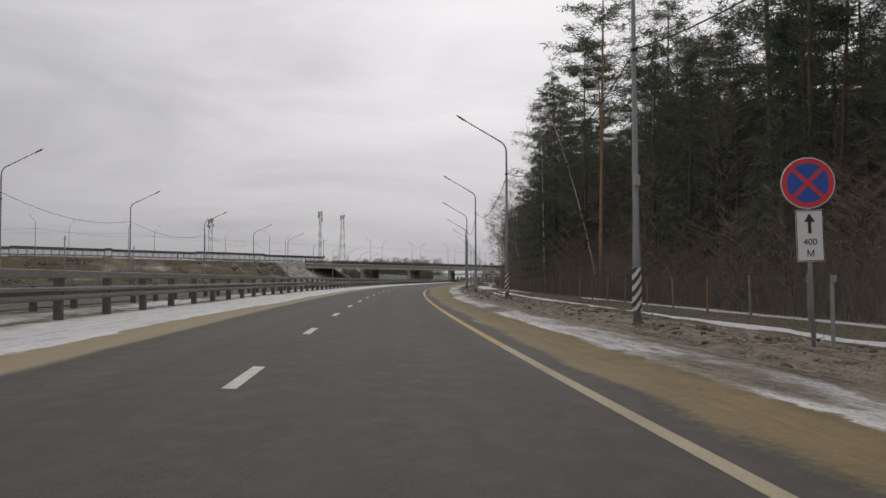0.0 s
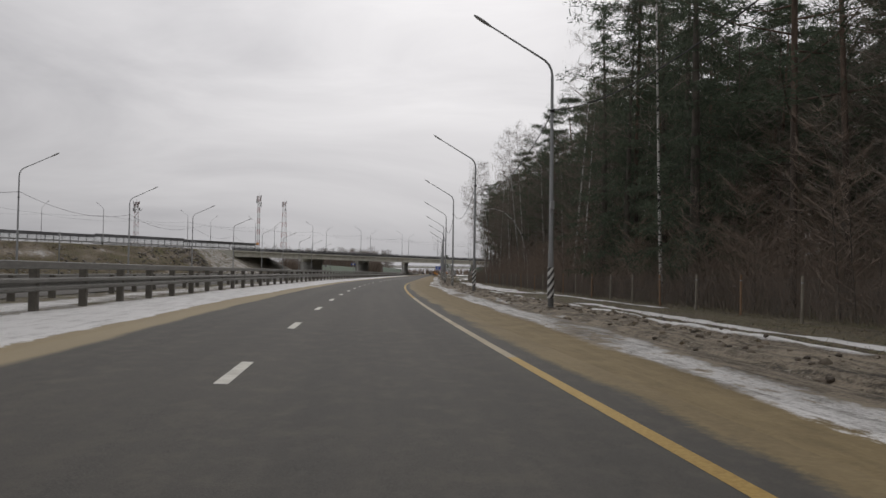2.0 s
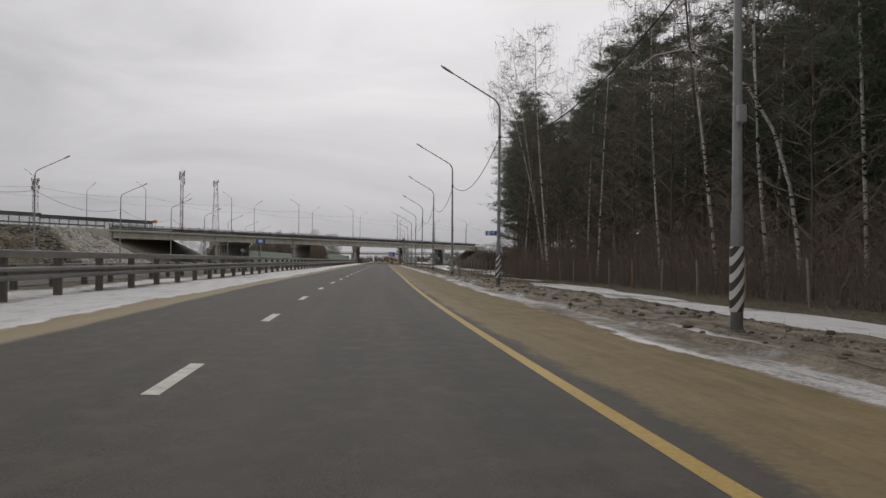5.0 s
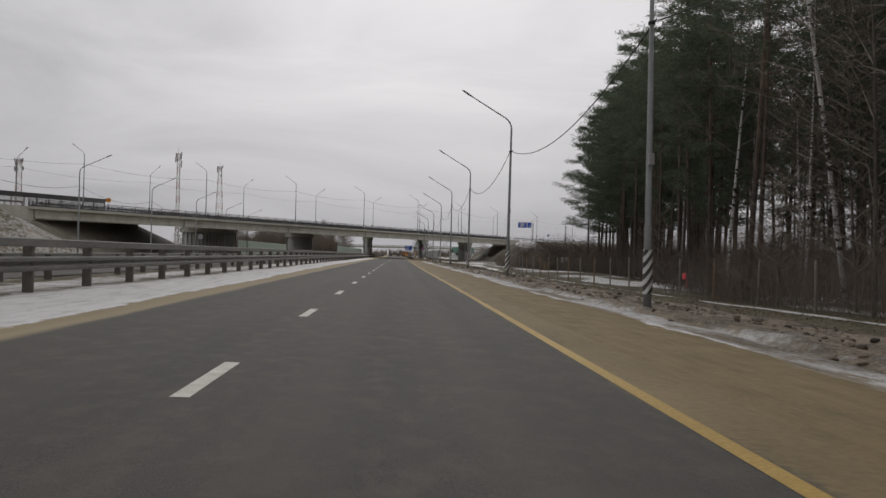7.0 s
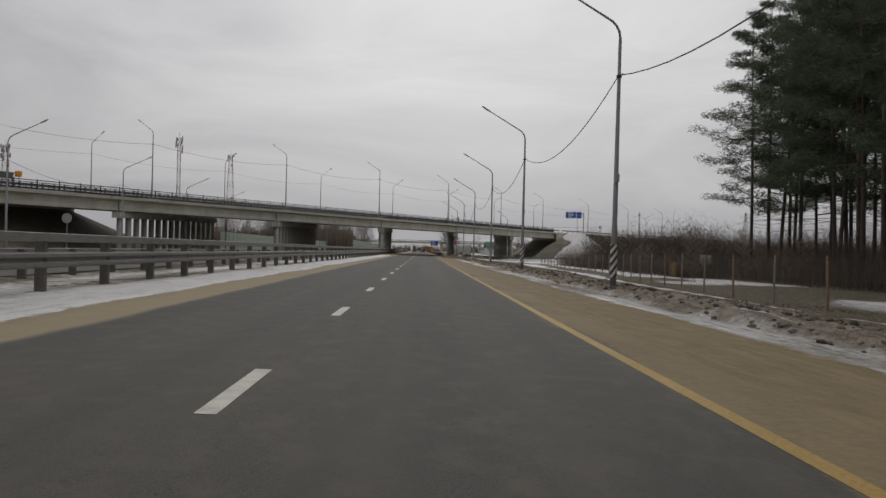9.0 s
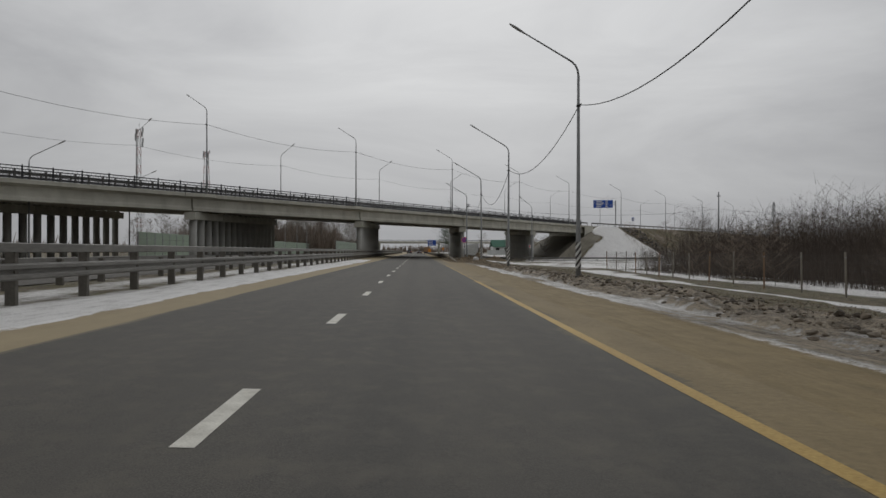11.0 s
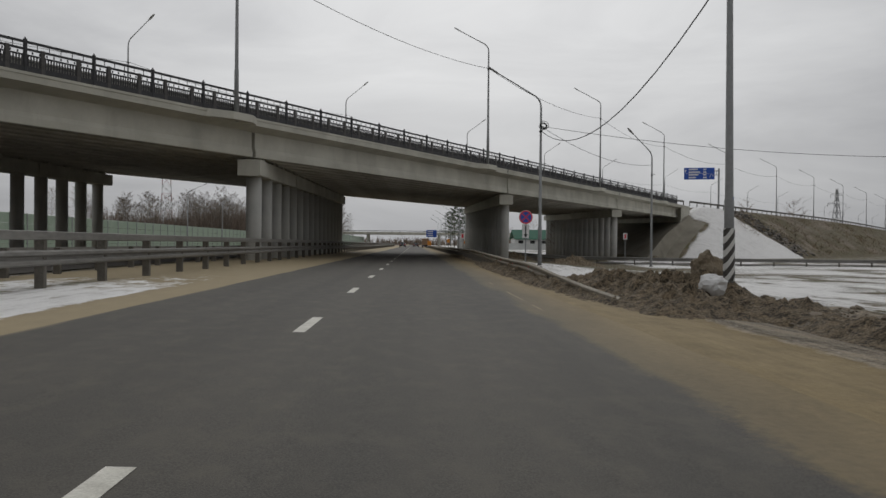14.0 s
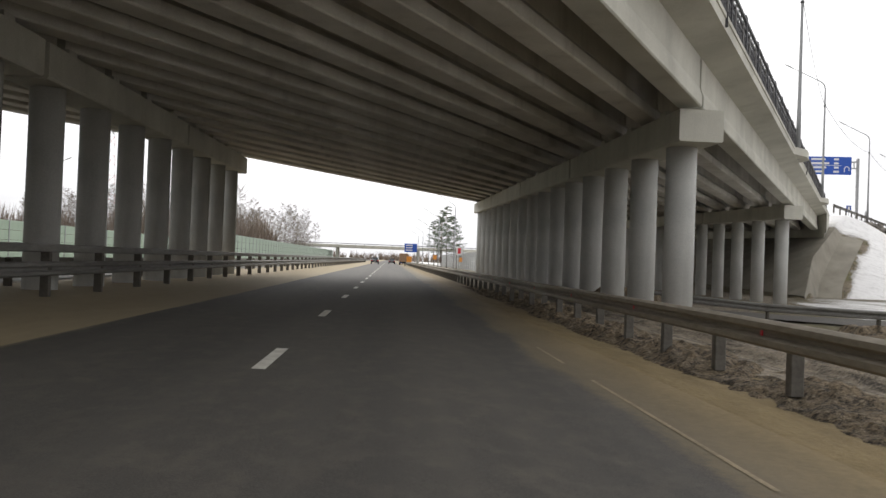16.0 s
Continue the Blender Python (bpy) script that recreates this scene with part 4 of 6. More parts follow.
guardrail("guardrail", "two-rail galvanised steel guardrail along the median", (-40, 640), lambda y: -5.95, [(WBEAM, 0.60), (UBEAM, 1.04)], 1, 1.12, 3.174, 1.60)
guardrail("guardrail", "galvanised steel guardrail beyond the median", (-40, 640), lambda y: -8.7, [(WBEAM, 0.60)], -1, 0.75, 3.0, 0.5)
guardrail("guardrail", "galvanised steel guardrail past the far carriageway", (-40, 380), lambda y: -23.2, [(WBEAM, 0.60)], 1, 0.75, 4.0)
def mud_rail():
    """The roadside rail: its sloping end comes out of the mud and it climbs to its full height under the bridge."""
    ob = thing("guardrail", "weathered steel guardrail with its end sunk in mud", "guardrail", (0, 0, 0), "guardrails")
    def height(y):
        return -0.16 + 0.46 * ease(358, 373, y) + 0.08 * ease(374, 386, y) + 0.17 * ease(382, 402, y)
    ys = steps((359, 410, 1.5), (410, 640, 10))
    sh = Shape()
    sh.sweep([(-0.09 - u, w) for u, w in WBEAM][::-1], [(5.62 + 0.2 * (1 - ease(359, 368, y)), y, height(y)) for y in ys])
    part("rail", sh, M_RAILD, ob)
    post = Shape()
    post.box((0, 0, -0.25), (0.15, 0.12, 0.75), bevel=0.012)
    dp = post.data("post", M_POST)
    for k in range(134):
        y = 369.6 + 2.0 * k
        part("post", dp, None, ob, at=(5.66, y, height(y)))
    eye = Shape()
    eye.box((0, 0, 0), (0.012, 0.06, 0.06), bevel=0.003)
    de = eye.data("reflector", M_RED)
    for k in range(14):
        y = 371.3 + 4.8 * k
        part("reflector", de, None, ob, "small red reflector" if k == 0 else "", at=(5.52, y, height(y)))


mud_rail()


def ramp_rail():
    ob = thing("guardrail", "low dark steel guardrail beside the slip road", "guardrail", (0, 0, 0), "guardrails")
    pts = [(9.8 + k * 3.0, 424.0 - 9.5 * ease(0, 6, k) + 6.0 * ease(14, 40, k) , 0) for k in range(0, 30)]
    path = [(x, y, level(y, x)) for x, y, _ in pts]
    sh = Shape()
    sh.sweep([(0.09 + u, w + 0.52) for u, w in WBEAM], path)
    part("rail", sh, M_RAIL, ob)
    post = Shape()
    post.box((0, 0, 0.2), (0.10, 0.14, 0.85), bevel=0.01)
    dp = post.data("post", M_POST)
    for p in path:
        part("post", dp, None, ob, at=p)
    road = Shape()
    road.quad_strip([[(x, y + a, level(y, x) + 0.05) for a in (1.2, 3, 5, 7.2)] for x, y, _ in path])
    r = structure("slip_road", road, M_ASPHALT, "narrow asphalt slip road under the overpass")
    r["category"] = "road"
    r.data.uv_layers.new(name="UVMap")


ramp_rail()


# ---- street lamps ----
def lamp_parts(ob, sleeve, h=9.1, reach=2.5, rise=1.95, box=True):
    pole = Shape()
    pole.tube([(0, 0, -0.3), (0, 0, 2.2), (0, 0, 2.25), (0, 0, h)], [0.115, 0.11, 0.095, 0.058], 12)
    part("pole", pole, M_POLE, ob, smooth=True)
    base = Shape()
    base.tube([(0, 0, -0.25), (0, 0, 0.03), (0, 0, 0.06)], [0.16, 0.16, 0.12], 12)
    part("base_plate", base, M_POST, ob)
    if sleeve:
        sl = Shape()
        sl.tube([(0, 0, 0.38), (0, 0, 1.58)], [0.132, 0.128], 16)
        part("banded_sleeve", sl, M_BANDS, ob, "black and white banded sleeve")
        if box:
            bx = Shape()
            bx.box((0, -0.16, 4.0), (0.16, 0.12, 0.32), bevel=0.02)
            part("fuse_box", bx, M_HEAD, ob)
    arm = Shape()
    pts = [(0, 0, h - 0.1), (0, 0, h)]
    pts += [(-0.75 * (1 - math.cos(a)), 0, h + 0.75 * math.sin(a)) for a in (0.3, 0.6, 0.9, 1.1)]
    ax, az = pts[-1][0], pts[-1][2]
    pts += [(-reach, 0, h + rise - 0.05)]
    arm.tube(pts, [0.05, 0.05, 0.048, 0.046, 0.044, 0.042, 0.032], 8)
    part("arm", arm, M_POLE, ob, smooth=True)
    head = Shape()
    sl = (h + rise - az) / (-reach - ax)
    hx = -reach
    rows = []
    for u, r in ((0.12, 0.04), (0.0, 0.09), (-0.25, 0.13), (-0.5, 0.11), (-0.62, 0.05)):
        z = h + rise - 0.05 + sl * u
        rows.append([(hx + u, r * math.cos(a), z + 0.55 * r * math.sin(a)) for a in (2 * math.pi * j / 8 for j in range(8))])
    k = head.quad_strip(rows, True)
    head.f += [tuple(range(k + 7, k - 1, -1)), tuple(range(k + 32, k + 40))]
    part("lamp_head", head, M_HEAD, ob, "grey lamp head")
    clip = Shape()
    clip.tube([(0, -0.02, 7.72), (0.10, -0.16, 7.78), (0.04, -0.28, 7.74)], 0.018, 5)
    clip.tube([(0, 0, 7.66), (0, 0, 7.74)], [0.10, 0.10], 10)
    part("cable_clip", clip, M_WIRE, ob)


LAMP_Y = [-31.8, -3.9, 23.7, 51.35, 79.85, 107.8, 135.85, 163.4, 191.45, 219.8, 248.2, 276.15, 303.85, 332.7, 360.45, 388.7]


def lamp_d(y):
    return 8.58 - 0.22 * ease(136, 175, y) + 0.24 * ease(240, 320, y)



first = thing("street_lamp", "grey steel street lamp with black and white bands at its foot", "street lamp", spot(LAMP_Y[0], lamp_d(LAMP_Y[0])), "roadside lamps")
lamp_parts(first, True)
clean = thing("street_lamp", "grey steel street lamp with a banded foot and no box", "street lamp", spot(LAMP_Y[-4], lamp_d(LAMP_Y[-4])), "roadside lamps")
lamp_parts(clean, True, box=False)
unbanded = thing("street_lamp", "grey steel street lamp with a plain foot beside the bridge", "street lamp", spot(LAMP_Y[-1], lamp_d(LAMP_Y[-1])), "roadside lamps")
lamp_parts(unbanded, False)
tops = [spot(LAMP_Y[0], lamp_d(LAMP_Y[0]))]
for y in LAMP_Y[1:]:
    p = spot(y, lamp_d(y))
    tops.append(p)
    turn = math.degrees(math.atan(8.9e-4 * max(0, 164.5 - y)))
    if y not in (LAMP_Y[-4], LAMP_Y[-1]):
        copy_thing(first if y < 300 else clean, pose(*p, random.uniform(-0.4, 0.4), random.uniform(-0.5, 0.5), turn))
for y in (432, 470, 508, 546, 584, 622, 660):
    copy_thing(first, pose(*spot(y, 10.5), 0, 0, 0))

left_lamp = thing("street_lamp", "tall grey steel street lamp beside the far carriageway", "street lamp", spot(6.9, -30.2), "far carriageway lamps", 180)
lamp_parts(left_lamp, False, 9.6, 2.75, 1.8)
left_tops = [spot(6.9, -30.2)]
for k in range(1, 24):
    y = 6.9 + 28.09 * k
    if 395 < y < 470:
        continue
    p = spot(y, -30.2 - 0.022 * max(0.0, y - 140))
    left_tops.append(p)
    copy_thing(left_lamp, pose(*p, 0, 0, 180 + random.uniform(-3, 3)))

# lamps on the bridge: arms over the deck on both edges
deck_lamp = thing("street_lamp", "slim grey street lamp standing on the bridge edge", "street lamp", on_bridge(-0.4, -1.55, DECK - 0.06), "bridge lamps", 120 - 180)
lamp_parts(deck_lamp, False)
near_tops, far_tops = [on_bridge(-0.4, -1.55, DECK - 0.06)], []
ang = math.degrees(math.atan2(U.y, U.x))
deck_lamp.matrix_basis = pose(*near_tops[0], 0, 0, ang - 90)
bump = Shape()
plan = ((-2.3, 0.15), (-0.7, -0.48), (0.7, -0.48), (1.7, 0.15))
bump.v = [(x, y, z) for z in (-0.36, 0.0) for x, y in plan]
bump.f = [(3, 2, 1, 0), (4, 5, 6, 7), (0, 1, 5, 4), (1, 2, 6, 5), (2, 3, 7, 6), (3, 0, 4, 7)]
dbump = bump.data("lamp_ledge", M_CONC)
for k in range(-8, 14):
    s = -0.4 + 28.4 * k
    inside = abs(s) < 3 * SPAN
    drop = 2.4 * ease(70, 280, abs(s) - 3 * SPAN - 6.6) if not inside else 0
    p = on_bridge(s, -1.55 if inside else -0.4, DECK - 0.06 - drop)
    if k:
        near_tops.append(p)
        copy_thing(deck_lamp, pose(*p, 0, 0, ang - 90))
    f = on_bridge(0.8 + 31.2 * k, WIDE + (1.55 if inside else -1.2), DECK - 0.06 - drop)
    far_tops.append(f)
    copy_thing(deck_lamp, pose(*f, 0, 0, ang - 270))
    if inside:
        led = tagged(new("lamp_ledge", dbump), "concrete ledge that carries a bridge lamp", "ledge", "lamp ledges")
        led.matrix_basis = pose(p[0], p[1], DECK - 0.02, 0, 0, ang)


def cable(name, a, b, sag, r=0.014, group="cables"):
    sh = Shape()
    a, b = Vector(a), Vector(b)
    sh.tube([a.lerp(b, t) - Vector((0, 0, 4 * sag * t * (1 - t))) for t in (i / 14 for i in range(15))], r, 5)
    tagged(new(name, sh.data(name, M_WIRE)), "black cable sagging between lamp posts", "cable", group)


def cables(line, h, sag, r=0.014):
    for a, b in zip(line, line[1:]):
        if math.dist(a, b) < 40:
            cable("cable", (a[0] + 0.05, a[1], a[2] + h), (b[0] + 0.05, b[1], b[2] + h), sag, r)


cables(tops[:-2], 7.75, 1.35, 0.02)
cables(tops[-3:], 7.7, 1.9, 0.02)
cables(left_tops, 8.2, 1.0, 0.018)
cables(sorted(near_tops), 7.75, 0.75, 0.018)
cables(sorted(far_tops), 7.75, 0.75, 0.016)

twin = thing("street_lamp", "street lamp with two arms in the snowy field", "street lamp", (21.34, 410.15, level(410.15, 21.34)), "field lamps", 35)
lamp_parts(twin, False)
cable("cable", (tops[-1][0], tops[-1][1], 7.9), (21.34, 410.15, 7.9), 0.7)
cable("cable", (tops[-1][0], tops[-1][1], 7.9), (47.4, 391, 7.6), 1.2)


def cable_coil(at):
    """Spare cable wound up and tied to the post."""
    rng, sh = random.Random(23), Shape()
    for k in range(5):
        r, a, b = rng.uniform(0.15, 0.26), rng.uniform(-0.5, 0.5), rng.uniform(-0.06, 0.06)
        sh.tube([(r * math.cos(u) + b, 0.12 * math.sin(u + a) - 0.03 * k, r * math.sin(u) + b) for u in (6.283 * i / 14 for i in range(15))], 0.018, 5)
    ob = tagged(new("cable_coil", sh.data("cable_coil", M_WIRE)), "coil of black cable tied to a lamp post", "cable")
    ob.location = at


cable_coil((tops[-1][0] + 0.12, tops[-1][1] - 0.16, 7.9))


# ---- signs ----
def round_sign(at, label, plate, rz=0.0, lean=0.0):
    """A no-stopping sign on a grey post with a white plate below."""
    ob = thing("no_stopping_sign", label, "road sign", at, "no-stopping signs", rz)
    ob.matrix_basis = pose(*at, 0, lean, rz)
    post = Shape()
    post.tube([(0, 0.06, -0.4), (0, 0.06, 3.25)], 0.038, 10)
    part("post", post, M_GALV, ob, smooth=True)
    face = Shape()
    face.disc((0, 0.0, 2.85), 0.45, 0.02, 40)
    disc = part("disc", face, M_WHITE, ob, "round sign with a white rim")
    blue = Shape()
    blue.disc((0, -0.015, 2.85), 0.375, 0.012, 40)
    part("blue_field", blue, M_BLUE, disc)
    ring = Shape()
    ring.disc((0, -0.018, 2.85), 0.43, 0.014, 40, 0.345)
    part("red_ring", ring, M_RED, disc)
    for sgn in (-1, 1):
        bar = Shape()
        c, w = 0.345 * 0.7071, 0.036
        pts = [(-c - w * 0.7, -c + w * 0.7), (-c + w * 0.7, -c - w * 0.7), (c + w * 0.7, c - w * 0.7), (c - w * 0.7, c + w * 0.7)]
        y = -0.0245 if sgn > 0 else -0.0225
        bar.quad_strip([[(sgn * x, y, 2.85 + z) for x, z in pts], [(sgn * x, y + 0.01, 2.85 + z) for x, z in pts]], True)
        bar.f.append((0, 1, 2, 3) if sgn > 0 else (3, 2, 1, 0))
        part("red_bar", bar, M_RED, disc)
    pl = Shape()
    pl.box((0, 0.0, 1.93), (0.45, 0.02, 0.90))
    pl = part("plate", pl, M_WHITE, ob, "white plate with a black arrow")
    rim = Shape()
    for c, s in (((0, -0.012, 2.365), (0.43, 0.006, 0.012)), ((0, -0.012, 1.495), (0.43, 0.006, 0.012)), ((0.215, -0.012, 1.93), (0.012, 0.006, 0.87)), ((-0.215, -0.012, 1.93), (0.012, 0.006, 0.87))):
        rim.box(c, s)
    part("rim", rim, M_BLACK, pl)
    ar = Shape()
    up = plate != "down"
    z0, z1 = (1.98, 2.30) if up else (1.55, 2.32)
    if up:
        ar.box((0, -0.014, 2.08), (0.05, 0.008, 0.22))
        tri = [(-0.09, 2.17), (0.09, 2.17), (0, 2.32)]
    else:
        ar.box((0, -0.014, 2.03), (0.085, 0.008, 0.58))
        tri = [(-0.13, 1.76), (0, 1.53), (0.13, 1.76)]
    k = len(ar.v)
    ar.v += [(x, -0.018, z) for x, z in tri]
    ar.f.append((k, k + 1, k + 2))
    part("arrow", ar, M_BLACK, pl)
    if up:
        for text, z, size in (("400", 1.77, 0.155), ("М", 1.57, 0.155)):
            letter(text, (0, -0.014, z), size, pl)
    return ob


def letter(text, at, size, parent, material=None, align="CENTER", turn=0):
    cu = bpy.data.curves.new("lettering", "FONT")
    cu.body, cu.size, cu.align_x, cu.extrude = text, size, align, 0.002
    ob = new("lettering", cu)
    cu.materials.append(material or M_BLACK)
    ob.parent = parent
    ob.matrix_basis = pose(*at, 90, 0, turn)
    return ob


round_sign((18.95, 15.2, level(15.2, 9.0)), "round blue and red no-stopping sign with a 400 m plate", "up", -6, -1.5)
round_sign((8.56, 394.4, 0.02), "round blue and red no-stopping sign with a down-arrow plate", "down", -3, 0.0)


def info_sign():
    """The blue direction board on a cantilever post at the top of the bank."""
    base = (52.8, 478.5, 7.0)
    ob = thing("direction_sign", "blue direction board with white lines on a cantilever post", "road sign", base, "", -12)
    post = Shape()
    post.box((0, 0.1, 3.6), (0.28, 0.28, 7.4), bevel=0.03)
    post.box((-1.2, 0.1, 6.9), (2.4, 0.14, 0.14))
    post.box((-1.2, 0.1, 6.2), (2.4, 0.14, 0.14))
    for x in (-0.4, -1.0):
        post.box((x, 0.1, 6.55), (0.1, 0.1, 0.7))
    part("post", post, M_GALV, ob)
    b = Shape()
    b.box((-3.2, 0, 6.45), (5.0, 0.08, 2.0), bevel=0.02)
    board = part("board", b, M_BLUE, ob, "blue board")
    for i, (w0, w1) in enumerate(((1.5, 0.5), (1.9, 0.5), (1.6, 0.5), (1.2, 0.6))):
        z = 7.16 - i * 0.46
        for c, w in ((-5.2 + w0 / 2 + 0.25, w0), (-2.3, w1)):
            bar = Shape()
            bar.box((c, -0.05, z), (w, 0.012, 0.22))
            part("text_bar", bar, M_WHITE, board)
    rule = Shape()
    rule.box((-3.6, -0.05, 6.47), (3.7, 0.012, 0.04))
    part("rule", rule, M_WHITE, board)
    arrow = Shape()
    arrow.box((-5.45, -0.05, 6.85), (0.1, 0.012, 0.4))
    arrow.box((-5.53, -0.05, 6.99), (0.08, 0.012, 0.22), bevel=0.005)
    arrow.box((-5.37, -0.05, 6.99), (0.08, 0.012, 0.22), bevel=0.005)
    part("arrow", arrow, M_WHITE, board)
    uturn = Shape()
    uturn.tube([(-1.45, -0.05, 5.75), (-1.45, -0.05, 6.15), (-1.33, -0.05, 6.33), (-1.2, -0.05, 6.37), (-1.07, -0.05, 6.33), (-0.95, -0.05, 6.15), (-0.95, -0.05, 5.85)], 0.045, 6)
    part("turn_arrow", uturn, M_WHITE, board)


info_sign()


def small_sign(at, label, w, h, top, face, rz=0, mark=None):
    ob = thing("small_sign", label, "road sign", at, "small signs", rz)
    post = Shape()
    post.tube([(0, 0.05, -0.3), (0, 0.05, top)], 0.035, 8)
    part("post", post, M_GALV, ob)
    b = Shape()
    b.box((0, 0, top - h / 2), (w, 0.02, h), bevel=0.004)
    pl = part("plate", b, face, ob)
    if mark:
        k = Shape()
        k.box((0, -0.014, top - h / 2), (w * 0.45, 0.006, h * 0.7))
        part("mark", k, mark, pl)


small_sign((23.0, 425.0, level(425, 23)), "small red and white sign on a thin post", 0.42, 0.64, 3.0, M_WHITE, 0, M_RED)
small_sign((62, 496, 7.2), "small blue parking-style sign on the bank", 0.7, 0.9, 3.4, M_BLUE, 0, M_WHITE)
small_sign((spot(14.9, 9.2)[0], 14.9, level(14.9, 9.2)), "thin marker stake with a small grey tag", 0.11, 0.12, 1.25, M_GALV)
for dx in (0, 0.35):
    small_sign((26.1 + dx * 1.8, 290.0, level(290, 26.3)), "thin stake with a white tag by the fence", 0.42, 0.8, 2.0, M_WHITE)


# ---- wire fence along the wood ----
def build_fence():
    fence = thing("wire_fence", "wire mesh fence on rusty and grey thin posts", "fence")
    post = Shape()
    post.tube([(0, 0, -0.3), (0, 0, 1.86)], 0.046, 8)
    band = Shape()
    band.tube([(0, 0, 1.62), (0, 0, 1.66)], 0.052, 8)
    dband = band.data("clamp", M_GALV)
    rusty, grey = post.data("post", M_RUST), post.data("post", M_PALEPOST)
    ys = [182.5 + 4.2 * k for k in range(-48, 41)]
    line = [spot(y, fence_d(y), level(y, fence_d(y)) - 0.39 * (1 - ease(165, 225, y))) for y in ys if y < 351]
    line += [(line[-1][0] + 4.1 * k, line[-1][1] + 0.3 * k, level(351, 24)) for k in range(1, 5)]  # it turns away from the road
    for i, p in enumerate(line):
        ob = part("post", rusty if (i * 7) % 5 < 2 else grey, None, fence, at=(p[0], p[1], p[2]))
        ob.rotation_euler = (random.uniform(-0.03, 0.03), random.uniform(-0.03, 0.03), 0)
        part("clamp", dband, None, ob)
    mesh = Shape()
    for h in (0.08, 0.4, 0.75, 1.1, 1.42, 1.74):
        mesh.tube([(x, y, z + h) for x, y, z in line], 0.0022, 3, False)
    for (x, y, z), (x2, y2, z2) in zip(line, line[1:]):
        for k in range(24):
            t = k / 24
            u = (k + 0.55) / 24
            a, b = (x + (x2 - x) * t, y + (y2 - y) * t, z), (x + (x2 - x) * u, y + (y2 - y) * u, z)
            mesh.tube([(a[0], a[1], z + 0.08), (b[0], b[1], z + 1.74)], 0.0013, 3, False)
            mesh.tube([(b[0], b[1], z + 0.08), (a[0], a[1], z + 1.74)], 0.0013, 3, False)
    part("wire_mesh", mesh, M_MESHW, fence)
    tape = Shape()
    tape.quad_strip([[(14.5, 205.6 + 0.3 * u, 0.3 + 0.26 * w + 0.03 * math.sin(5 * u)) for w in (0, 1)] for u in (0, 0.5, 1.0, 1.5)])
    tape.quad_strip([[(14.53, 205.62 + 0.03 * w, 0.3 - 0.35 * u) for w in (-1, 1)] for u in (0, 1.0)])
    tagged(new("warning_tape", tape.data("warning_tape", M_RED)), "scrap of red tape tied to the wire fence", "tape")


build_fence()


# ---- trees ----
def bent(h, rng, sway):
    ax, ay, ph = rng.uniform(-sway, sway), rng.uniform(-sway, sway), rng.uniform(0, 6)
    return lambda t: Vector((ax * t * t + 0.12 * math.sin(3 * t + ph), ay * t * t + 0.12 * math.cos(4 * t + ph), h * t))


def spray(sh, c, r, n, rng, size, flat=0.5, droop=0.0):
    """Small pointed blades scattered round c: the needles of a bough."""
    for _ in range(n):
        a, q = rng.uniform(0, 6.283), r * math.sqrt(rng.random())
        p = c + Vector((q * math.cos(a), q * math.sin(a), flat * r * rng.uniform(-1, 1)))
        w = Vector((rng.gauss(0, 1), rng.gauss(0, 1), rng.gauss(-droop, 0.5))).normalized()
        side = w.cross(Vector((rng.gauss(0, 1), rng.gauss(0, 1), rng.gauss(0, 1)))).normalized() * size * rng.uniform(0.045, 0.085)
        tip = p + w * size * rng.uniform(0.5, 1.3)
        k = len(sh.v)
        sh.v += [tuple(p - side), tuple(p + side), tuple(tip)]
        sh.f.append((k, k + 1, k + 2))


def twig(sh, a, b, w, rng):
    """A thin blade from a to b."""
    a, b = Vector(a), Vector(b)
    side = (b - a).cross(Vector((rng.gauss(0, 1), rng.gauss(0, 1), rng.gauss(0, 1)))).normalized() * w
    k = len(sh.v)
    sh.v += [tuple(a - side), tuple(a + side), tuple(b)]
    sh.f.append((k, k + 1, k + 2))


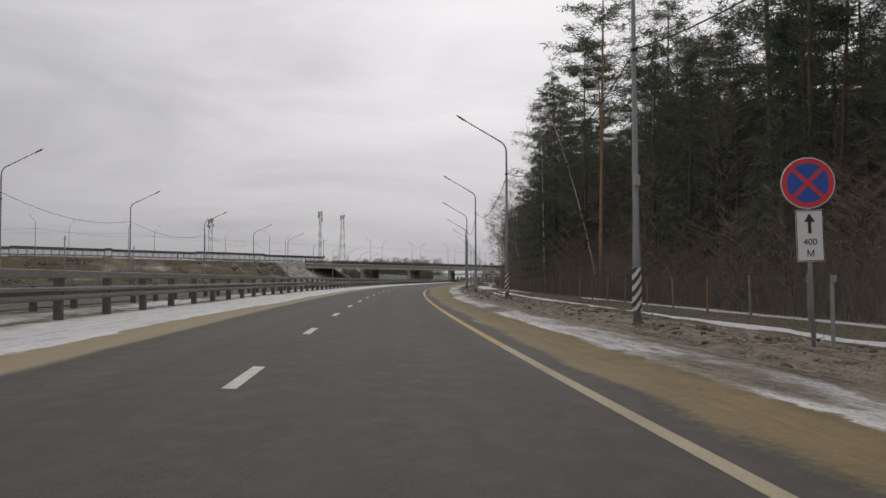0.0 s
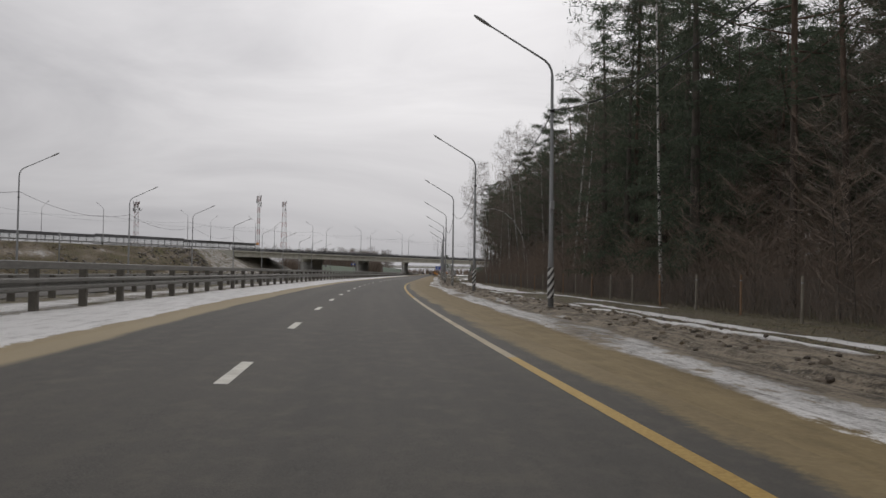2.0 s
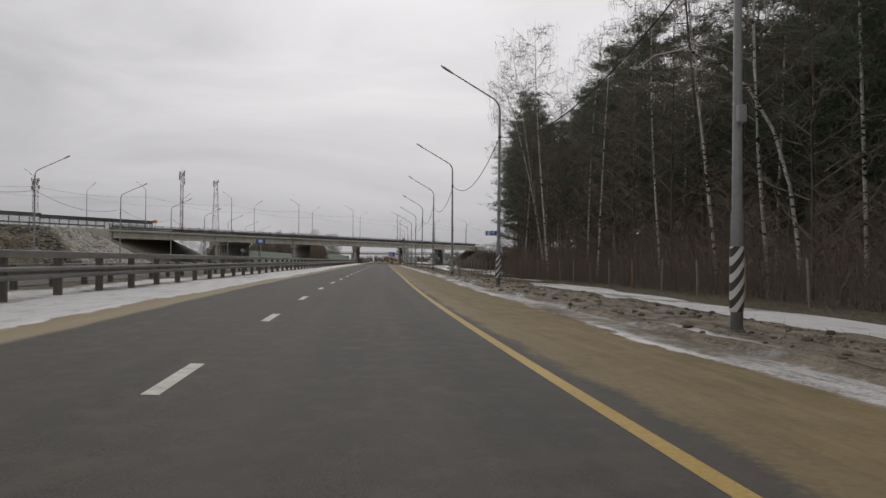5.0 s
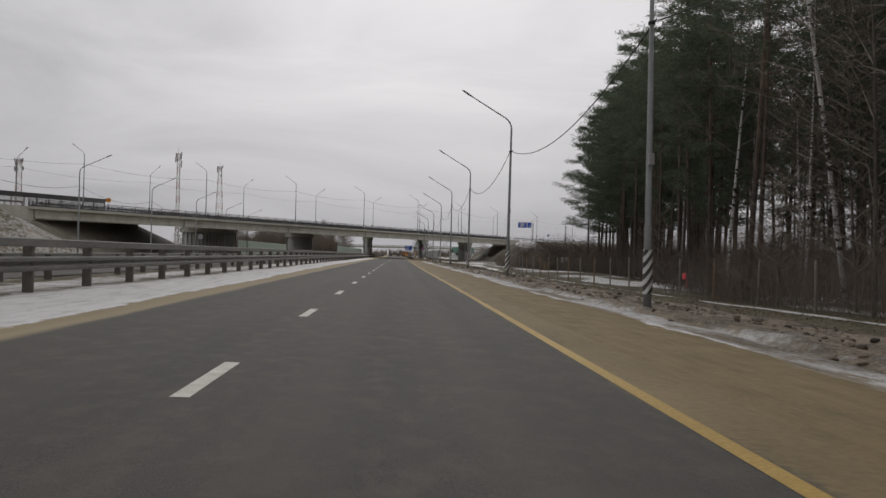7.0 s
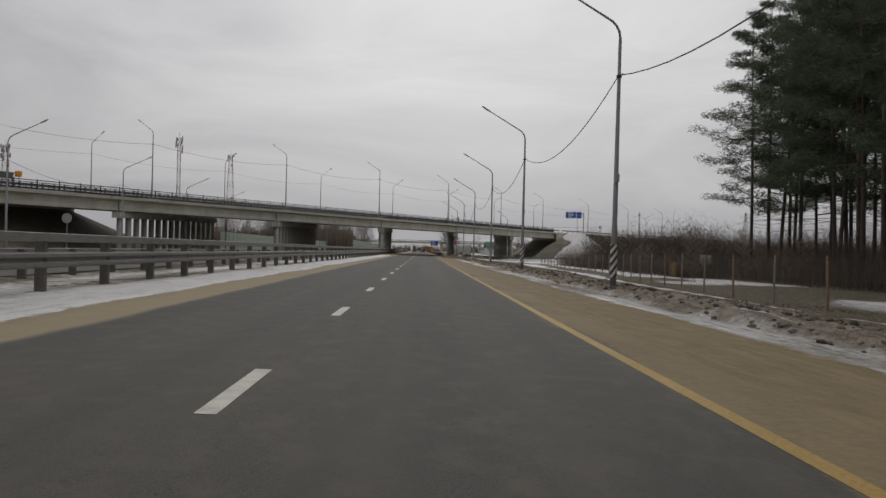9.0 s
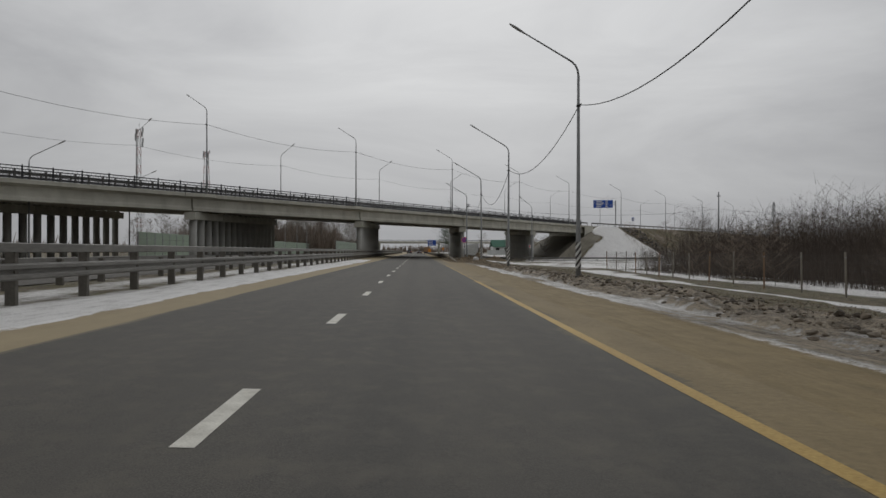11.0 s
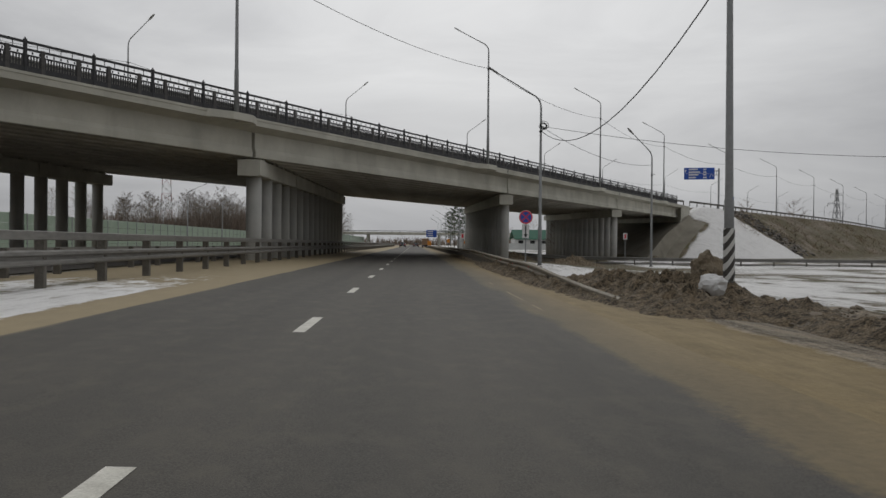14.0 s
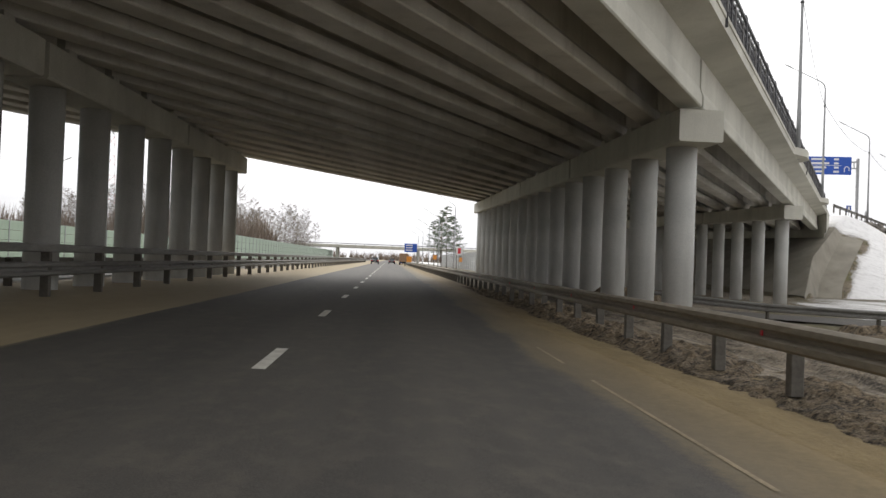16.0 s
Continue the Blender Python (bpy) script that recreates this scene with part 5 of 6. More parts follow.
def pine(h, seed, low=0.5, blades=38, size=0.52):
    rng = random.Random(seed)
    f = bent(h, rng, 0.7)
    trunk, crown = Shape(), Shape()
    trunk.tube([f(t) for t in (-0.02, 0.02, 0.1, 0.25, 0.4, 0.55, 0.7, 0.85, 0.97)], [h * r for r in (0.0090, 0.0078, 0.0064, 0.0058, 0.0052, 0.0045, 0.0035, 0.0024, 0.001)], 9)
    n = 30
    for i in range(n):
        t = low + (0.97 - low) * (i / n) ** 0.85
        a = i * 2.4 + rng.uniform(-0.5, 0.5)
        reach = ((0.16 if low > 0.4 else 0.21) * h) * (1.0 - ((t - low) / (1 - low)) ** 2.2) * rng.uniform(0.55, 1.1) + 0.5
        o = f(t)
        lift = rng.uniform(-0.05, 0.35)
        e = o + Vector((math.cos(a) * reach, math.sin(a) * reach, reach * lift))
        m = o.lerp(e, 0.5) + Vector((0, 0, -0.06 * reach))
        trunk.tube([o, m, e], [0.055 * (1.2 - t), 0.035 * (1.2 - t), 0.01], 4, False)
        for k in range(5):
            u = 0.4 + 0.62 * k / 4
            c = o.lerp(m, u * 2) if u < 0.5 else m.lerp(e, min(1.15, (u - 0.5) * 2))
            c = c + Vector((rng.uniform(-0.4, 0.4), rng.uniform(-0.4, 0.4), rng.uniform(-0.1, 0.25)))
            spray(crown, c, 0.34 + 0.09 * reach, blades, rng, size, 0.34)
    # dead snags below the crown
    for i in range(9):
        t = rng.uniform(0.2, low)
        a, o = rng.uniform(0, 6.28), f(t)
        ln = rng.uniform(0.6, 2.2)
        trunk.tube([o, o + Vector((math.cos(a) * ln, math.sin(a) * ln, rng.uniform(-0.3, 0.3)))], [0.025, 0.006], 3, False)
    spray(crown, f(0.98), 0.7, blades, rng, size, 0.8)
    return trunk, crown


def spruce(h, seed, blades=22, size=0.62):
    rng = random.Random(seed)
    f = bent(h, rng, 0.25)
    trunk, crown = Shape(), Shape()
    trunk.tube([f(t) for t in (-0.02, 0.03, 0.3, 0.6, 0.9, 1.0)], [h * r for r in (0.014, 0.012, 0.009, 0.0055, 0.0016, 0.0006)], 8)
    n = 62
    for i in range(n):
        t = 0.10 + 0.88 * i / n
        a = i * 2.4 + rng.uniform(-0.4, 0.4)
        reach = 0.17 * h * (1.02 - t) ** 0.85 * rng.uniform(0.7, 1.1) + 0.15
        o = f(t)
        e = o + Vector((math.cos(a) * reach, math.sin(a) * reach, -reach * rng.uniform(0.1, 0.35)))
        trunk.tube([o, e], [0.03 * (1.1 - t), 0.006], 3, False)
        m = max(2, int(reach / 0.55))
        for k in range(m):
            c = o.lerp(e, (k + 0.8) / m)
            spray(crown, c, 0.30 + 0.05 * reach, blades, rng, size, 0.35, 0.9)
    return trunk, crown


def bare(h, seed, spread=0.23, droop=0.5, limbs=26, low=0.3, lean=0.8, thick=1.0):
    """A leafless broad-leaved tree: limbs, boughs and fine twigs."""
    rng = random.Random(seed)
    f = bent(h, rng, lean)
    trunk, crown = Shape(), Shape()
    trunk.tube([f(t) for t in (-0.02, 0.02, 0.15, 0.3, 0.45, 0.6, 0.75, 0.9, 1.0)], [h * r for r in (0.0056, 0.0047, 0.0040, 0.0035, 0.0030, 0.0024, 0.0017, 0.001, 0.0004)], 8)
    for i in range(limbs):
        t = low + (0.96 - low) * i / limbs
        a = i * 2.4 + rng.uniform(-0.6, 0.6)
        ln = spread * h * (1.1 - t) * rng.uniform(0.6, 1.2) + 0.5
        o = f(t)
        e = o + Vector((math.cos(a) * ln * 0.75, math.sin(a) * ln * 0.75, ln * rng.uniform(0.45, 0.9)))
        m = o.lerp(e, 0.5) + Vector((math.cos(a) * 0.1 * ln, math.sin(a) * 0.1 * ln, -0.04 * ln))
        q = o.lerp(e, 0.75) + Vector((math.cos(a + 1.2) * 0.07 * ln, math.sin(a + 1.2) * 0.07 * ln, -0.03 * ln))
        crown.tube([o, m, q, e], [0.022 * (1.15 - t) + 0.006, 0.015 * (1.15 - t) + 0.004, 0.008 * (1.15 - t) + 0.003, 0.003], 4, False)
        for k in range(7):
            u = 0.25 + 0.75 * k / 6
            c = o.lerp(m, u * 2) if u < 0.5 else m.lerp(e, (u - 0.5) * 2)
            b = a + rng.uniform(-1.4, 1.4)
            l2 = ln * rng.uniform(0.2, 0.42)
            g = c + Vector((math.cos(b) * l2, math.sin(b) * l2, l2 * rng.uniform(-0.2, 0.9)))
            twig(crown, c, g, 0.011 * thick, rng)
            for _ in range(5):
                s = c.lerp(g, rng.uniform(0.25, 1.0))
                l3 = rng.uniform(0.35, 0.95)
                b2 = b + rng.uniform(-1.3, 1.3)
                w = Vector((math.cos(b2), math.sin(b2), rng.uniform(0.3, 1.0) - droop * 1.5 * rng.random()))
                e3 = s + w * l3
                twig(crown, s, e3, 0.0065 * thick, rng)
                if droop > 0.3:
                    twig(crown, e3, e3 + Vector((rng.uniform(-0.1, 0.1), rng.uniform(-0.1, 0.1), -rng.uniform(0.3, 0.9))), 0.005 * thick, rng)
    return trunk, crown


KINDS = {}


def tree_kind(name, label, maker, bark, leaf, sizes, seed, **kw):
    KINDS[name] = []
    for i, h in enumerate(sizes):
        t, c = maker(h, seed + i, **kw)
        KINDS[name].append((h, t.data("trunk", bark, True), c.data("crown", leaf), label))


tree_kind("pine", "tall pine with a bare reddish trunk and a high dark crown", pine, M_PINE, M_NEEDLE, (21, 23, 19, 22), 11, low=0.5, blades=34, size=0.45)
tree_kind("red_pine", "tall old pine with an orange trunk and a high crown", pine, M_PINE_RED, M_NEEDLE, (23,), 12, low=0.55, blades=34, size=0.45)
tree_kind("edge_pine", "tall pine at the wood's edge with boughs far down its trunk", pine, M_PINE, M_NEEDLE, (21, 19), 31, low=0.27, blades=56, size=0.42)
tree_kind("spruce", "dark green spruce with drooping boughs", spruce, M_SPRUCEB, M_NEEDLE2, (20, 16, 12), 51, blades=30, size=0.46)
tree_kind("birch", "leafless birch with a white trunk and hanging twigs", bare, M_BIRCH, M_TWIG, (19, 17, 20), 71, spread=0.2, droop=0.75, low=0.35, lean=1.6, thick=1.6)
tree_kind("aspen", "leafless grey-brown tree with fine upright twigs", bare, M_SPRUCEB, M_TWIG, (15, 12, 17), 91, spread=0.26, droop=0.15, low=0.12, thick=1.9)
tree_kind("sapling", "thin leafless brown sapling beside the wood", bare, M_SPRUCEB, M_SHRUB, (6.5, 5.0, 8.0), 111, spread=0.34, droop=0.05, limbs=20, low=0.08, thick=1.5)


tree_kind("fine_pine", "tall pine at the wood's end with fine dark boughs", pine, M_PINE, M_NEEDLE, (21, 19), 31, low=0.27, blades=105, size=0.34)
tree_kind("deep_pine", "tall pine deep in the wood with a dark crown", pine, M_PINE, M_NEEDLE, (22, 20), 131, low=0.3, blades=18, size=0.95)
tree_kind("deep_spruce", "dark green spruce deep in the wood", spruce, M_SPRUCEB, M_NEEDLE2, (20, 17), 141, blades=14, size=1.0)
tree_kind("far_aspen", "leafless brown tree in a distant wood", bare, M_SPRUCEB, M_TWIG, (15, 17), 151, spread=0.26, droop=0.15, limbs=40, low=0.15, thick=3.4)


def plant(kind, x, y, z, rng, scale=1.0, group="trees of the wood", which=None, lean=None):
    h, t, c, label = KINDS[kind][rng.randrange(len(KINDS[kind])) if which is None else which]
    ob = thing(kind.split("_")[-1] + "_tree", label, "tree", (x, y, z - 0.1), group)
    s = scale * rng.uniform(0.9, 1.1)
    ob.matrix_basis = pose(x, y, z - 0.1, rng.uniform(-2.2, 2.2), rng.uniform(-2.2, 2.2) if lean is None else lean, 0) @ pose(0, 0, 0, 0, 0, rng.uniform(0, 360)) @ Matrix.Scale(s, 4)
    part("trunk", t, None, ob)
    part("crown", c, None, ob)


def front(y):
    """The wood's edge: it runs along the fence and then draws back from the road."""
    return 17.0 - 1.4 * ease(165, 188, y) + 13.2 * min(1.0, max(0.0, (y - 203) / 84))


def build_wood():
    rng = random.Random(5)
    placed = []

    def free(x, y, gap):
        if any((x - a) ** 2 + (y - b) ** 2 < gap * gap for a, b in placed):
            return False
        placed.append((x, y))
        return True

    def scatter(n, y0, y1, d0, d1, mix, gap, scale=1.0):
        """Trees between d0 and d1 metres behind the wood's edge."""
        done = tries = 0
        while done < n and tries < n * 30:
            tries += 1
            y = rng.uniform(y0, y1)
            d = front(y) + rng.uniform(d0, d1)
            x = lane_x(y) + d
            if free(x, y, gap):
                plant(rng.choice(mix), x, y, level(y, d), rng, scale * rng.uniform(0.9, 1.08))
                done += 1

    # single trees that stand out: kind, place, which, size, lean
    for kind, x, y, w, sc, lean in (
            ("birch", 24.4, 58.4, 0, 1.15, 1.0), ("red_pine", 22.0, 65.0, 0, 1.05, 0.0), ("birch", 22.3, 69.5, 1, 1.15, -11.0), ("pine", 25.5, 65.8, 2, 0.95, 1.0),
            ("birch", 19.2, 91.0, 2, 1.12, -3.0), ("spruce", 20.0, 88.0, 0, 1.22, 0.0), ("spruce", 21.6, 95.0, 0, 1.2, 0.5), ("spruce", 19.6, 109.0, 0, 1.2, 0.0), ("spruce", 19.8, 101.0, 1, 1.25, 0.0),
            ("edge_pine", 22.5, 83.0, 0, 1.18, 0.0), ("pine", 20.6, 102.3, 0, 1.1, 0.0), ("birch", 20.5, 126.7, 2, 1.2, 3.0),
            ("birch", 22.6, 147.3, 0, 1.1, -2.0), ("birch", 19.2, 155.4, 1, 1.15, -6.0), ("birch", 18.7, 160.2, 2, 1.1, -4.0), ("birch", 17.9, 166.0, 0, 1.0, -3.0), ("birch", 16.9, 176.0, 2, 0.95, 2.0),
            ("aspen", 16.0, 193.6, 2, 1.05, -2.0), ("birch", 15.4, 185.3, 0, 1.15, -4.0), ("birch", 16.5, 190.9, 1, 1.15, -9.0), ("birch", 18.0, 198.8, 2, 1.1, -7.0), ("birch", 19.5, 189.0, 0, 1.1, 2.0)):
        placed.append((x, y))
        plant(kind, x, y, level(y, x - lane_x(y)), rng, sc, which=w, lean=lean)
    # front edge, then the depth of the wood
    scatter(26, 24, 112, 0.5, 4.0, ["aspen", "sapling", "sapling", "sapling", "spruce"], 1.8, 0.95)
    scatter(100, 26, 116, 3, 16, ["edge_pine", "spruce", "aspen", "aspen", "aspen", "pine"], 2.1, 1.03)
    scatter(120, 8, 130, 14, 42, ["deep_spruce", "deep_pine"], 2.4, 1.04)
    scatter(42, 112, 200, 0.6, 5.5, ["birch", "aspen", "aspen", "aspen", "aspen", "aspen", "sapling"], 1.8, 0.98)
    scatter(84, 112, 200, 4, 20, ["birch", "edge_pine", "aspen", "spruce", "edge_pine", "edge_pine", "spruce", "pine"], 2.1, 1.1)
    scatter(80, 112, 208, 18, 40, ["deep_spruce", "deep_pine"], 2.4, 1.15)
    scatter(20, 203, 232, 0.6, 5, ["edge_pine", "pine", "pine", "birch"], 1.9, 0.86)
    scatter(22, 230, 262, 0.6, 6, ["edge_pine", "pine", "pine"], 1.9, 0.98)
    scatter(14, 200, 250, 5, 18, ["pine"], 2.2, 0.95)
    scatter(34, 172, 226, 5, 20, ["edge_pine", "pine", "aspen", "spruce"], 2.2, 0.95)
    scatter(40, 176, 240, 18, 40, ["deep_pine", "deep_spruce"], 2.2, 0.95)
    scatter(26, 250, 284, 2, 16, ["pine", "pine", "edge_pine"], 2.0, 1.1)
    scatter(16, 206, 282, 15, 34, ["pine"], 2.2, 1.0)
    for x, y, w in ((29.05, 287.0, 0), (29.9, 279.1, 1), (30.4, 275.5, 0), (31.6, 284.0, 1), (33.5, 289.0, 0), (36.0, 284.0, 1), (32.4, 271.0, 0), (28.2, 268.0, 1), (30.1, 283.2, 1), (31.1, 287.6, 0), (32.2, 279.6, 1), (30.0, 271.5, 0), (33.2, 275.6, 1), (34.4, 281.4, 0), (28.6, 263.0, 1), (31.0, 266.5, 0), (34.8, 287.2, 1), (27.2, 258.0, 0)):
        placed.append((x, y))
        plant("fine_pine", x, y, level(y, x), rng, 1.2, which=w, lean=rng.uniform(-2, 2))
    # thicket and saplings past the wood's end
    scatter(34, 262, 330, -9, 12, ["sapling"], 1.7, 0.5)
    scatter(46, 30, 215, -1.2, 1.5, ["sapling"], 2.0, 0.62)


build_wood()


def arched_birch():
    """A slender birch bowed over towards the road by old snow."""
    rng = random.Random(77)
    ob = thing("birch_tree", "thin birch bowed over in an arch at the wood's edge", "tree", (19.0, 152.6, level(152.6, 18.9)), "trees of the wood")
    pts = [Vector(p) for p in ((0, 0, -0.2), (-0.1, 0, 2.0), (-0.4, 0.1, 4.4), (-1.0, 0.2, 6.6), (-2.0, 0.3, 8.3), (-3.3, 0.3, 9.4), (-4.7, 0.2, 9.8), (-5.9, 0.1, 9.5), (-6.8, 0, 8.8))]
    trunk, crown = Shape(), Shape()
    trunk.tube(pts, [0.09, 0.085, 0.075, 0.065, 0.055, 0.045, 0.035, 0.022, 0.008], 7)
    for p in pts[3:]:
        for _ in range(7):
            a = rng.uniform(0, 6.28)
            e = p + Vector((0.8 * math.cos(a) - 0.4, 0.8 * math.sin(a), rng.uniform(-0.9, 0.3)))
            twig(crown, p, e, 0.014, rng)
            for _ in range(3):
                twig(crown, e, e + Vector((rng.gauss(0, 0.25), rng.gauss(0, 0.25), -rng.uniform(0.2, 0.8))), 0.008, rng)
    part("trunk", trunk, M_BIRCH, ob, smooth=True)
    part("crown", crown, M_TWIG, ob)


arched_birch()


def thicket(name, label, n, seed, y0, y1, d0, d1, h0, h1, material, lean=0.35, wide=0.011, shoots=5, behind=False):
    """Upright brushwood: many thin stems with side shoots."""
    rng = random.Random(seed)
    sh = Shape()
    for _ in range(n):
        y = rng.uniform(y0, y1)
        d = d0 + (d1 - d0) * rng.random() ** 1.3 + (front(y) - 17.0 if behind else 0.0)
        x, z = lane_x(y) + d, level(y, d) - 0.05
        if h1 < 0.5 and (cover(y, d)[0] > 0.5 or (shoots and noise.noise((x * 0.7, y * 0.35, 2.0)) < -0.05)):
            continue
        h = rng.uniform(h0, h1) * (0.6 + 0.8 * abs(noise.noise((x * 0.12, y * 0.12, 4.0))))
        a = Vector((x, y, z))
        b = a + Vector((rng.gauss(0, lean) * h * 0.5, rng.gauss(0, lean) * h * 0.5, h))
        twig(sh, a, b, wide, rng)
        for _ in range(shoots):
            c = a.lerp(b, rng.uniform(0.25, 0.95))
            l2 = h * rng.uniform(0.1, 0.3)
            twig(sh, c, c + Vector((rng.gauss(0, 0.6) * l2, rng.gauss(0, 0.6) * l2, l2 * rng.uniform(0.3, 1))), wide * 0.6, rng)
    stuff(name, sh, material, label, "undergrowth")


thicket("undergrowth", "brown leafless undergrowth below the trees", 46000, 3, 10, 204, 16.0, 36, 0.9, 4.6, M_SHRUB, 0.75, 0.0062, 8, True)
thicket("low_brush", "grey-brown leafless brush along the wood's edge", 9000, 21, 12, 214, 15.7, 19.5, 0.5, 2.4, M_TWIG, 0.8, 0.006, 8, True)
thicket("pine_floor", "dark leafless brush under the pines", 30000, 13, 200, 286, 17.2, 46, 0.6, 4.6, M_BRUSH, 0.5, 0.009, 6, True)
thicket("brushwood", "brown leafless brushwood past the wood's end", 20000, 4, 284, 347, 22.8, 52, 1.4, 3.6, M_BRUSH)
thicket("thin_brushwood", "brown leafless brushwood behind the fence", 7000, 24, 262, 300, 24, 46, 0.8, 3.0, M_BRUSH)
thicket("dry_grass", "tufts of dry yellow grass along the verge", 16000, 6, 5, 348, 10.2, 17.0, 0.06, 0.24, M_GRASS, 0.8, 0.006)
thicket("leaf_litter", "dead brown leaves and stalks on the verge", 80000, 8, 5, 348, 9.6, 16.0, 0.03, 0.12, M_LITTER, 1.8, 0.026, 0)
thicket("tall_brushwood", "tall brown leafless brushwood at the field's edge", 24000, 14, 302, 346, 26.5, 70, 3.0, 6.6, M_BRUSH, 0.22, 0.015)
thicket("weeds", "dry weeds in the snowy field", 1500, 7, 348, 420, 10, 34, 0.06, 0.24, M_GRASS, 0.6, 0.006)


# ---- along the embankments and the bridge ----
def line_guard(label, s0, s1, q, zf, step=3.0, kind="guardrail"):
    """A steel beam on posts along the bridge axis."""
    ob = thing(kind, label, "guardrail", (0, 0, 0), "guardrails")
    n = max(2, int(abs(s1 - s0) / step))
    path = []
    for i in range(n + 1):
        s = s0 + (s1 - s0) * i / n
        x, y, _ = on_bridge(s, q, 0)
        path.append((x, y, zf(s)))
    sh = Shape()
    sh.sweep([(u, w + 0.62) for u, w in WBEAM], path)
    part("rail", sh, M_RAIL, ob)
    post = Shape()
    post.box((0, 0, 0.33), (0.12, 0.12, 0.85), bevel=0.01)
    dp = post.data("post", M_POST)
    for p in path:
        part("post", dp, None, ob, at=p)


def bank_top(s):
    return 7.42 - 2.4 * ease(70, 280, abs(s) - 3 * SPAN - 6.6)


line_guard("steel guardrail along the top of the bank", 3 * SPAN + 2, 3 * SPAN + 250, 0.6, bank_top, 3.0)
line_guard("steel guardrail along the top of the bank", -3 * SPAN - 2, -3 * SPAN - 250, 0.6, bank_top, 3.0)
line_guard("dark steel guardrail on the bridge deck", -3 * SPAN, 3 * SPAN, 1.2, lambda s: DECK, 3.0)


def noise_wall():
    """The screen on the left bank: pale panes under a dark tilted top."""
    ob = thing("noise_barrier", "noise barrier with pale panes and a dark top", "noise barrier", (-57.1, 336.2, 7.75), "noise barriers", math.degrees(math.atan2(-U.y, -U.x)))
    post, pane, top, sill = Shape(), Shape(), Shape(), Shape()
    post.box((0, 0, 1.55), (0.14, 0.18, 3.1), bevel=0.01)
    pane.box((1.25, 0, 1.28), (2.36, 0.03, 1.85))
    top.quad_strip([[(x, y, z) for y, z in ((-0.08, 2.22), (0.08, 2.22), (0.45, 3.08), (0.30, 3.10))] for x in (0.0, 2.5)], True)
    top.f += [(3, 2, 1, 0), (4, 5, 6, 7)]
    sill.box((1.25, 0, 0.16), (2.36, 0.1, 0.34))
    dd = post.data("post", M_DARKTOP), pane.data("pane", M_PANE), top.data("top_panel", M_DARKTOP), sill.data("sill_panel", M_DARKTOP)
    for i in range(100):
        z = 0.28 * ((i // 13) % 2) - 0.25 * (i // 40)
        part("post", dd[0], None, ob, at=(i * 2.5, 0, z))
        part("pane", dd[1], None, ob, at=(i * 2.5, 0, z))
        part("top_panel", dd[2], None, ob, at=(i * 2.5, 0, z))
        part("sill_panel", dd[3], None, ob, at=(i * 2.5, 0, z))


noise_wall()


def panel_wall(at, n, label, height, material, step=4.0, rz=90):
    ob = thing("noise_barrier", label, "noise barrier", at, "noise barriers", rz)
    post, pan = Shape(), Shape()
    post.box((0, 0, height / 2), (0.18, 0.2, height + 0.1), bevel=0.01)
    for k in range(4):
        pan.box((step / 2, 0, height * (k + 0.5) / 4), (step - 0.19, 0.10, height / 4 - 0.03), bevel=0.02)
    dp, dn = post.data("post", M_GALV), pan.data("panel", material)
    for i in range(n):
        part("post", dp, None, ob, at=(i * step, 0, 0))
        part("panel", dn, None, ob, at=(i * step, 0, 0))


panel_wall((-42, 395, -0.4), 70, "pale green panelled noise barrier", 4.5, M_GREEN)
panel_wall((-25, 530, -0.2), 60, "pale green panelled noise barrier", 4.6, M_GREEN)
panel_wall((17, 480, -0.3), 40, "pale grey-green noise barrier beside the road", 3.4, M_PALE)


# ---- far things: masts, pylon, poles ----
def mast(at, h, w0, w1, label, heads, poleh=0.0):
    """A lattice mast painted in red and white bands."""
    ob = thing("radio_mast", label, "radio mast", at, "radio masts", 20)
    n = 14
    for i in range(n):
        z0, z1 = h * i / n, h * (i + 1) / n
        a, b = w0 + (w1 - w0) * i / n, w0 + (w1 - w0) * (i + 1) / n
        paint = M_MAST if i % 2 else M_PALE
        c = [(-1, -1), (1, -1), (1, 1), (-1, 1)]
        for k in range(4):
            p, q = c[k], c[(k + 1) % 4]
            for what, e, f, r in (("leg", (p[0] * a, p[1] * a, z0), (p[0] * b, p[1] * b, z1), 0.11), ("brace", (p[0] * a, p[1] * a, z0), (q[0] * b, q[1] * b, z1), 0.055),
                                  ("brace", (q[0] * a, q[1] * a, z0), (p[0] * b, p[1] * b, z1), 0.055), ("strut", (p[0] * b, p[1] * b, z1), (q[0] * b, q[1] * b, z1), 0.055)):
                sh = Shape()
                sh.tube([e, f], r, 4, False)
                part(what, sh, paint, ob)
    rng = random.Random(int(h))
    for i in range(heads):
        t = rng.uniform(0, 6.28)
        z = h * rng.uniform(0.86, 1.0)
        an = Shape()
        an.box((math.cos(t) * (w1 + 0.9), math.sin(t) * (w1 + 0.9), z), (0.5, 0.5, 2.2), math.degrees(t), 0.05)
        an.tube([(0, 0, z), (math.cos(t) * (w1 + 0.9), math.sin(t) * (w1 + 0.9), z)], 0.07, 4, False)
        part("antenna", an, M_HEAD, ob)
    rod = Shape()
    rod.tube([(0, 0, h), (0, 0, h + 3)], 0.08, 5)
    part("lightning_rod", rod, M_HEAD, ob)


mast((-120.2, 626.6, -0.5), 54.5, 0.9, 0.7, "slim red and white radio mast", 9)
mast((-132.5, 787.4, -0.5), 64.4, 3.4, 1.1, "red and white lattice radio mast", 8)
mast((-211.4, 639, -0.5), 50, 2.0, 1.3, "grey lattice radio mast with many antennas", 16)


